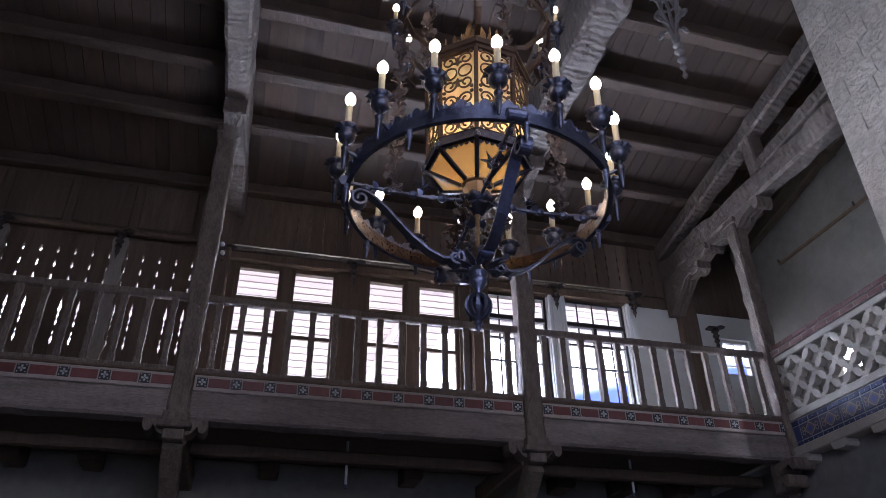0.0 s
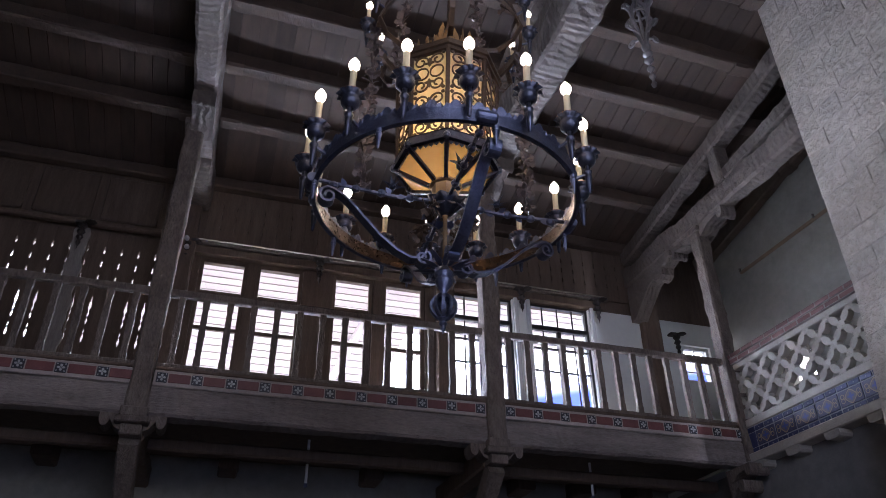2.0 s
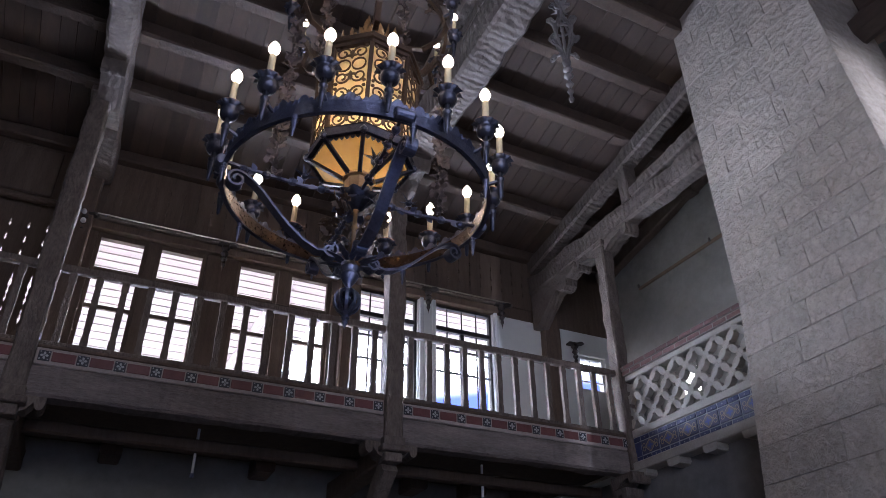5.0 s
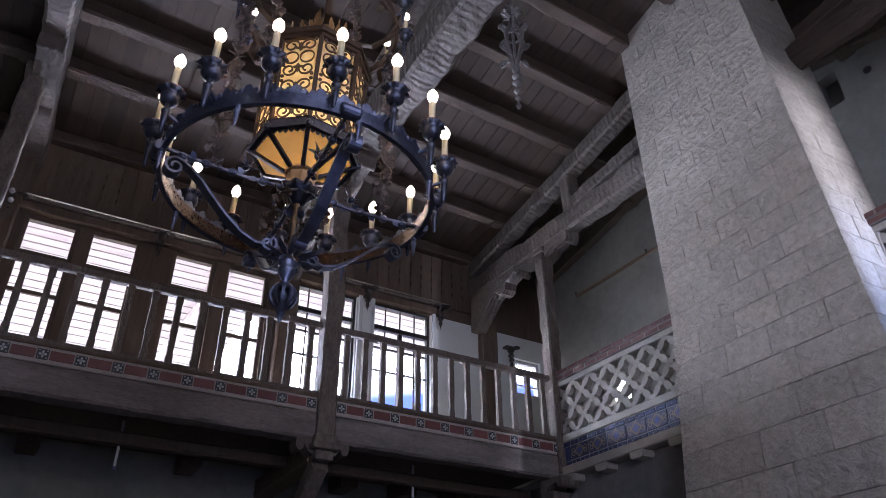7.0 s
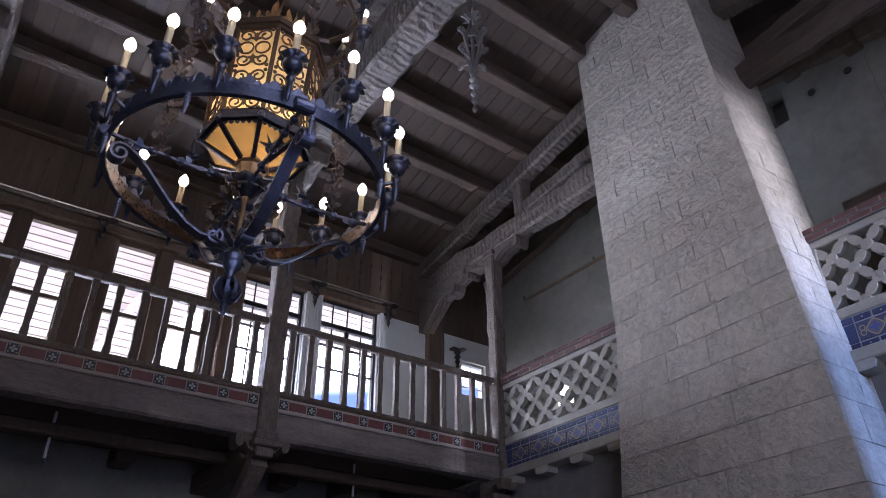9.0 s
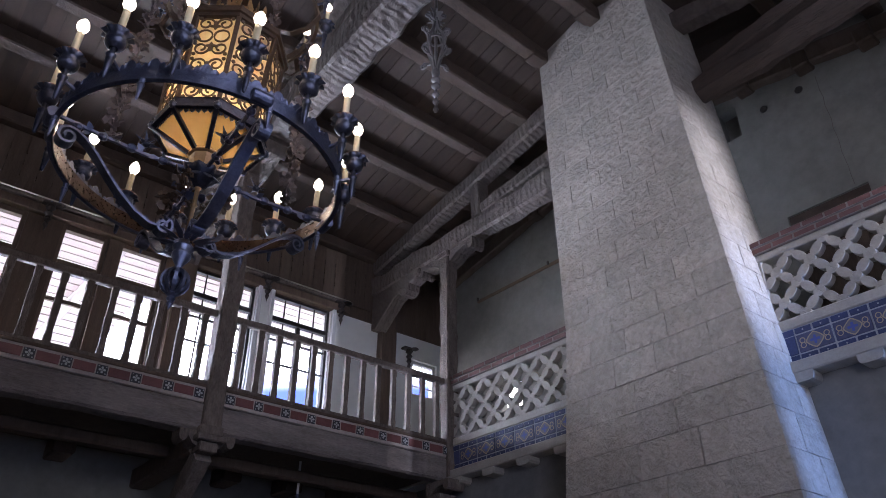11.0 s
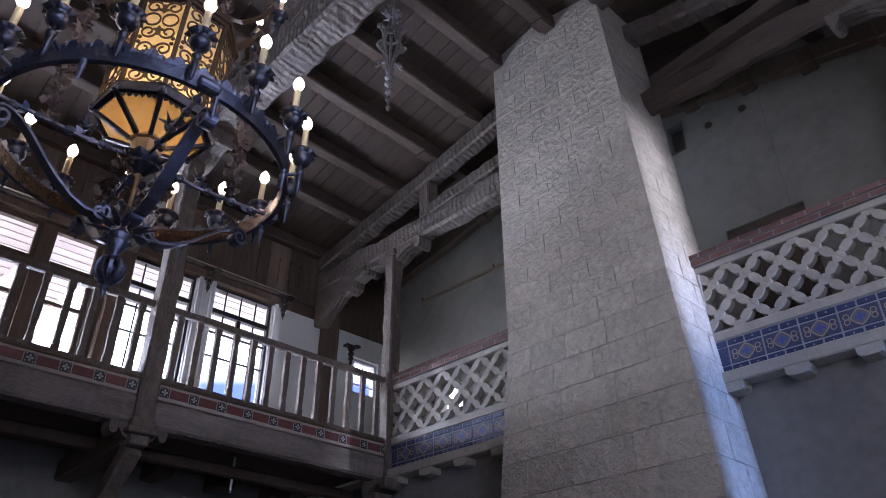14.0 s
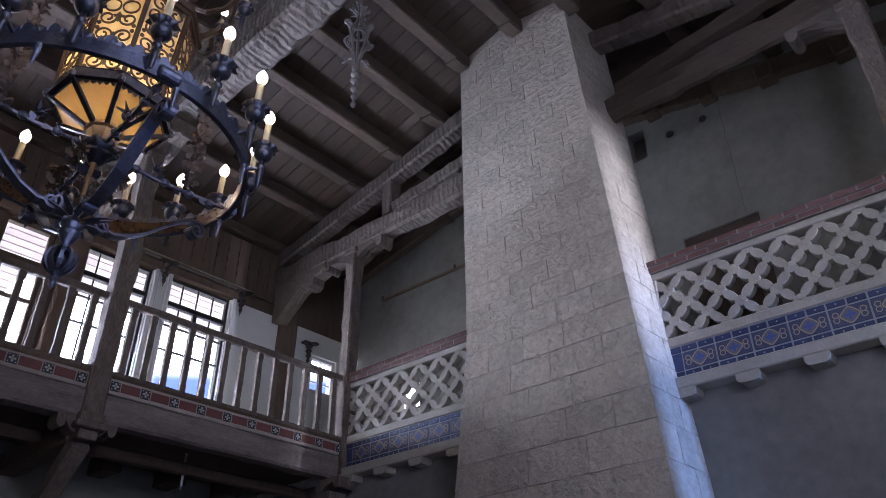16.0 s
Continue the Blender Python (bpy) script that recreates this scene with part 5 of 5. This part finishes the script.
part("roof", lathe([(0.328, 4.945), (0.20, 5.02), (0.09, 5.14), (0.03, 5.36), (0.012, 5.42), (0.012, 8.98), (0, 8.98)], SIDES, rot(A0)), IRON_WARM, lant)


def fleur(bm, base, across, out, w, hgt):
    """One upright fleur-de-lis plate standing on base."""
    up = Vector((0, 0, 1))
    shape = [(-0.30, 0), (0.30, 0), (0.22, 0.22), (0.62, 0.30), (0.80, 0.55), (0.52, 0.62), (0.40, 0.48), (0.20, 0.52), (0.30, 0.78), (0, 1.0),
             (-0.30, 0.78), (-0.20, 0.52), (-0.40, 0.48), (-0.52, 0.62), (-0.80, 0.55), (-0.62, 0.30), (-0.22, 0.22)]
    lo = [bm.verts.new(base + across * (a * w) + up * (b * hgt)) for a, b in shape]
    hi = [bm.verts.new(base + across * (a * w) + up * (b * hgt) + out * 0.006) for a, b in shape]
    n = len(shape)
    bm.faces.new(lo[::-1])
    bm.faces.new(hi)
    for i in range(n):
        bm.faces.new((lo[i], lo[(i + 1) % n], hi[(i + 1) % n], hi[i]))


for r, z, n_leaf, w, hgt in ((0.205, 4.99, 14, 0.046, 0.17), (0.095, 5.13, 8, 0.040, 0.19)):
    for k in range(n_leaf):
        a = radians(A0 + 360 * (k + 0.5) / n_leaf)
        out = Vector((math.cos(a), math.sin(a), 0))
        bm = bmesh.new()
        fleur(bm, out * r + Vector((0, 0, z)), Vector((-math.sin(a), math.cos(a), 0)), out, w, hgt * (1.15 if k % 2 else 0.85))
        part("crest_lily", bm, GILT, lant, "gilded lily of the lantern crest")


def scrollwork(w, h, rows_n=4):
    """A panel of mirrored C-scrolls round a lily, one above the other, in thin bar."""
    bm = bmesh.new()
    ch_ = h / rows_n
    for j in range(rows_n):
        cz = ch_ * (j + 0.5)
        flip = 1 if j % 2 else -1
        for s in (-1, 1):
            pts = []
            for k in range(23):
                f = k / 22
                a = radians(200 - 470 * f)
                r = (0.235 - 0.165 * f ** 0.9) * w
                pts.append((s * (0.255 * w + r * math.cos(a)), 0, cz + flip * (0.10 * ch_ + 1.1 * r * math.sin(a))))
            sweep(pts, 0.0085, 0.007, bm, up=(0, 1, 0))
            pts = [(s * (0.03 + 0.20 * (1 - math.cos(math.pi * k / 12))) * w, 0, cz - flip * (0.48 - 0.26 * math.sin(math.pi * k / 12)) * ch_) for k in range(13)]
            sweep(pts, 0.0075, 0.007, bm, up=(0, 1, 0))
            lathe([(0, -0.004), (0.011, -0.003), (0.011, 0.003), (0, 0.004)], 8, Matrix.Translation((s * 0.43 * w, 0, cz + flip * 0.38 * ch_)) @ Matrix.Rotation(radians(90), 4, 'X'), bm)
        lily = [(0.0, 0.0), (0.012, 0.02), (0.030, 0.024), (0.022, 0.036), (0.008, 0.032), (0.013, 0.05), (0, 0.07)]
        lily += [(-a, b) for a, b in lily[-2:0:-1]]
        plate([(a, cz + flip * (b - 0.03)) for a, b in lily], 0.006, Matrix.Translation((0, -0.003, 0)), bm)
    return bm


SCROLL_IRON = mat("lantern_iron", (0.17, 0.12, 0.09), 0.55, 0.6, second=(0.06, 0.045, 0.035), scale=20, bump=0.3)
apo, half = R_LOW * math.cos(radians(STEP / 2)), R_LOW * math.sin(radians(STEP / 2))
for i in range(SIDES):
    ma = rot(A0 + STEP * (i + 0.5))
    part("pane", flare(boxed(apo - 0.022, -half + 0.008, 4.262, apo - 0.018, half - 0.008, 4.885), ma), AMBER, lant, "amber glass pane")
    part("scrollwork", flare(scrollwork(2 * half - 0.03, 0.60), ma @ Matrix.Translation((apo - 0.004, 0, 4.278)) @ rot(90)), SCROLL_IRON, lant, "pierced iron scrollwork")
    mc = rot(A0 + STEP * i)
    part("corner_bar", flare(boxed(R_LOW - 0.016, -0.012, 4.262, R_LOW + 0.005, 0.012, 4.885, 0.003), mc), IRON_WARM, lant)
    rib = part("rib", sweep([(0.292, 0, 4.214), (0.19, 0, 4.160), (0.088, 0, 4.105)], 0.022, 0.024, up=(0, 1, 0)), CUP_IRON, lant)
    rib.matrix_local = mc
    kn = part("knob", lathe([(0, -0.024), (0.017, -0.014), (0.022, 0), (0.018, 0.014), (0, 0.034)], 8, Matrix.Translation((0.300, 0, 4.224))), CUP_IRON, lant)
    kn.matrix_local = mc
    for j in range(6):
        f = (j + 0.5) / 6 - 0.5
        t = part("tooth", plate([(-0.014, 0), (-0.011, -0.012), (0, -0.024), (0.011, -0.012), (0.014, 0)], 0.004, Matrix.Translation((0.258, f * 0.19, 4.212)) @ rot(90)), CUP_IRON, lant)
        t.matrix_local = ma
bm = lathe([(0.280, 4.212), (0.076, 4.104)], SIDES, rot(A0))
# Dimmer copy of the amber glass: the foot's weaker lighting is in its colour.
DIM_GLASS = AMBER.copy()
DIM_GLASS.name = "dense_amber_glass"
DIM_GLASS.node_tree.nodes["Mix Shader"].inputs[0].default_value = 0.075
DIM_GLASS.node_tree.nodes["Principled BSDF"].inputs["Base Color"].default_value = (0.27, 0.155, 0.055, 1)
for e, c in zip(DIM_GLASS.node_tree.nodes["Color Ramp"].color_ramp.elements, ((0.52, 0.30, 0.10, 1), (0.70, 0.45, 0.19, 1))):
    e.color = c
BRASS = mat("tarnished_brass", (0.42, 0.27, 0.13), 0.5, 0.4, second=(0.20, 0.12, 0.06), scale=14, bump=0.3)
foot = part("foot_glass", bm, DIM_GLASS, lant, "amber glass of the tapering foot")
part("neck", lathe([(0.084, 4.118), (0.096, 4.108), (0.096, 4.096), (0.080, 4.088), (0.068, 4.0), (0.0, 3.99)], SIDES, rot(A0)), BRASS, lant, "eight-sided tarnished brass neck")
bm = bmesh.new()
seg = 36
rows_c = []
for r, z, wv in ((0.018, 3.90, 0), (0.040, 3.915, 0), (0.058, 3.945, 0.002), (0.080, 3.97, 0.004), (0.108, 3.995, 0.012), (0.098, 3.998, 0.010), (0.06, 3.975, 0)):
    rows_c.append([bm.verts.new(((r + wv * math.cos(9 * q)) * math.cos(q), (r + wv * math.cos(9 * q)) * math.sin(q), z)) for q in [2 * math.pi * i / seg for i in range(seg)]])
for a, b in zip(rows_c, rows_c[1:]):
    for i in range(seg):
        bm.faces.new((a[i], a[(i + 1) % seg], b[(i + 1) % seg], b[i]))
part("leaf_cup", bm, CUP_IRON, lant, "dark leaf-edged iron cup", True)
part("stem", lathe([(0, 3.93), (0.020, 3.91), (0.012, 3.885), (0.012, 3.80), (0.020, 3.79), (0.012, 3.78), (0.011, 3.60), (0, 3.60)], 12), BRASS, lant, smooth=True)
part("hub", lathe([(0, 3.60), (0.014, 3.60), (0.026, 3.57), (0.046, 3.545), (0.054, 3.53), (0.040, 3.51), (0.046, 3.50), (0.048, 3.485), (0.032, 3.455), (0.016, 3.43), (0.024, 3.412), (0, 3.40)], 18), IRON, lant, "turned iron hub", True)
bm = bmesh.new()
for k in range(14):
    m = rot(k * 360 / 14) @ Matrix.Translation((0.05, 0, 3.56)) @ Matrix.Rotation(radians(-4 - 16 * (k % 2)), 4, 'Y') @ Matrix.Rotation(radians(90), 4, 'X')
    plate([(0, -0.008), (0.04, -0.016), (0.09, -0.006), (0.12, 0.004), (0.09, 0.010), (0.04, 0.016), (0, 0.008)], 0.004, m, bm)
for k in range(12):
    m = rot(k * 30) @ Matrix.Translation((0.10, 0, 3.935)) @ Matrix.Rotation(radians(50), 4, 'Y') @ Matrix.Rotation(radians(90), 4, 'X')
    plate([(0, -0.02), (0.03, -0.022), (0.05, 0.0), (0.03, 0.022), (0, 0.02)], 0.004, m, bm)
part("leaves", bm, IRON, chand, "iron leaves round the hub")
bm = bmesh.new()
for k in range(5):
    pts = [(0.066 * math.cos(t), 0.0, 3.345 + 0.066 * math.sin(t)) for t in [2 * math.pi * i / 20 for i in range(20)]]
    tmp = [rot(36 * k) @ Vector(p) for p in pts]
    sweep(tmp, 0.013, 0.016, bm, up=(math.cos(radians(36 * k + 90)), math.sin(radians(36 * k + 90)), 0.0), closed=True)
lathe([(0, 3.40), (0.03, 3.40), (0.036, 3.385), (0, 3.37)], 12, None, bm)
lathe([(0, 3.315), (0.016, 3.32), (0.028, 3.345), (0.016, 3.37), (0, 3.375)], 10, None, bm)
lathe([(0, 3.29), (0.026, 3.285), (0.03, 3.275), (0.016, 3.262), (0.022, 3.25), (0.012, 3.235), (0.015, 3.225), (0.006, 3.205), (0, 3.19)], 12, None, bm)
part("finial", bm, IRON, chand, "openwork iron ball with a drop finial")
# grape-like gilded bosses under the lantern
for k in range(4):
    r5 = random.Random(20 + k)
    bm = bmesh.new()
    for _ in range(16):
        m = Matrix.Translation((0.15 + r5.uniform(-0.04, 0.04), r5.uniform(-0.04, 0.04), 3.84 + r5.uniform(-0.06, 0.05))) @ Matrix.Rotation(r5.uniform(0, 6.28), 4, Vector((r5.random(), r5.random(), r5.random() + 0.1)))
        plate([(-0.03, 0), (-0.012, -0.018), (0.0, -0.01), (0.014, -0.02), (0.032, 0), (0.014, 0.02), (0, 0.01), (-0.012, 0.018)], 0.004, m, bm)
    o = part("leaf_boss", bm, IRON_WARM, chand, "gilded leaf cluster")
    o.matrix_local = rot(-47 + 90 * k)
lamp = bpy.data.lights.new("lantern_lamp", 'POINT')
lamp.energy, lamp.color, lamp.shadow_soft_size = 20.0, (1.0, 0.84, 0.52), 0.05
new("lantern_lamp", lamp).location = (CX, CY, 4.34)

# ---- hanging iron hook beside the chandelier ----
HX, HY, HZ = 3.2, 4.02, 6.24
HS = 1.3
hk = thing("hanging_hook", "pale scrolled iron pendant hanging from the roof ridge", "pendant", m=Matrix.Translation((HX, HY, HZ)) @ Matrix.Diagonal((HS * 1.2, HS * 1.2, HS, 1)))
PALE_IRON = mat("pale_iron", (0.27, 0.245, 0.23), 0.5, 0.3, second=(0.11, 0.098, 0.09), scale=20, bump=0.2)
prof = [(0, 0.0), (0.012, 0.008), (0.017, 0.03), (0.008, 0.045)]
for zr, rr in ((0.10, 0.020), (0.17, 0.024), (0.25, 0.030), (0.31, 0.030)):
    prof += [(0.007, zr - 0.025), (rr * 0.7, zr - 0.014), (rr, zr), (rr * 0.7, zr + 0.014), (0.008, zr + 0.024)]
prof += [(0.024, 0.36), (0.027, 0.39), (0.014, 0.42), (0.010, 0.45), (0.009, 0.70), (0.010, 2.21), (0, 2.21)]
part("tail", lathe(prof, 10), PALE_IRON, hk, smooth=True)


def curl(x0, z0, x1, z1, size, turn=430, start=-80):
    """A bar that leaves (x0, z0), reaches (x1, z1) and rolls up into a volute."""
    pts = [(x0, 0, z0), (x0 + (x1 - x0) * 0.45, 0, z0 + (z1 - z0) * 0.25), (x1 - (x1 - x0) * 0.1, 0, z1)]
    s_ = 1 if turn > 0 else -1
    for i in range(16):
        f = i / 15
        a = radians(start + turn * f)
        r = size * (1 - 0.72 * f)
        pts.append((x1 + r * math.cos(a), 0, z1 + s_ * size + r * math.sin(a)))
    return pts


for k in range(4):
    a = 12 + 90 * k
    o = part("stem", sweep([(0.010, 0, 0.40), (0.030, 0, 0.50), (0.056, 0, 0.60), (0.066, 0, 0.67), (0.055, 0, 0.75), (0.024, 0, 0.83), (0.008, 0, 0.94)], 0.016, 0.013, up=(0, 1, 0)), PALE_IRON, hk)
    o.matrix_local = rot(a)
    for x0, z0, x1, z1, size, turn, start, w in ((0.034, 0.50, 0.095, 0.545, 0.026, -400, 80, 0.014), (0.060, 0.62, 0.082, 0.70, 0.034, 430, -80, 0.014), (0.02, 0.80, 0.066, 0.86, 0.026, -400, 80, 0.011), (0.012, 0.93, 0.046, 0.97, 0.020, 420, -80, 0.010)):
        o = part("scroll", sweep(curl(x0, z0, x1, z1, size, turn, start), w, 0.011, up=(0, 1, 0)), PALE_IRON, hk)
        o.matrix_local = rot(a + (0 if w > 0.012 else 45))
ringp = [(0.046 * math.cos(2 * math.pi * i / 20), 0.046 * math.sin(2 * math.pi * i / 20), 0.72) for i in range(20)]
part("collar", sweep(ringp, 0.010, 0.016, closed=True), PALE_IRON, hk)
bm = bmesh.new()
r6 = random.Random(2)
for _ in range(18):
    m = Matrix.Translation((0, 0, 0.92 + r6.uniform(-0.08, 0.10))) @ rot(r6.uniform(0, 360)) @ Matrix.Rotation(r6.uniform(-0.8, 0.6), 4, 'Y') @ Matrix.Rotation(r6.uniform(-1, 1), 4, 'X')
    plate([(0, -0.006), (0.02, -0.018), (0.04, -0.010), (0.06, 0.0), (0.04, 0.010), (0.02, 0.018), (0, 0.006)], 0.004, m, bm)
part("leaves", bm, PALE_IRON, hk)
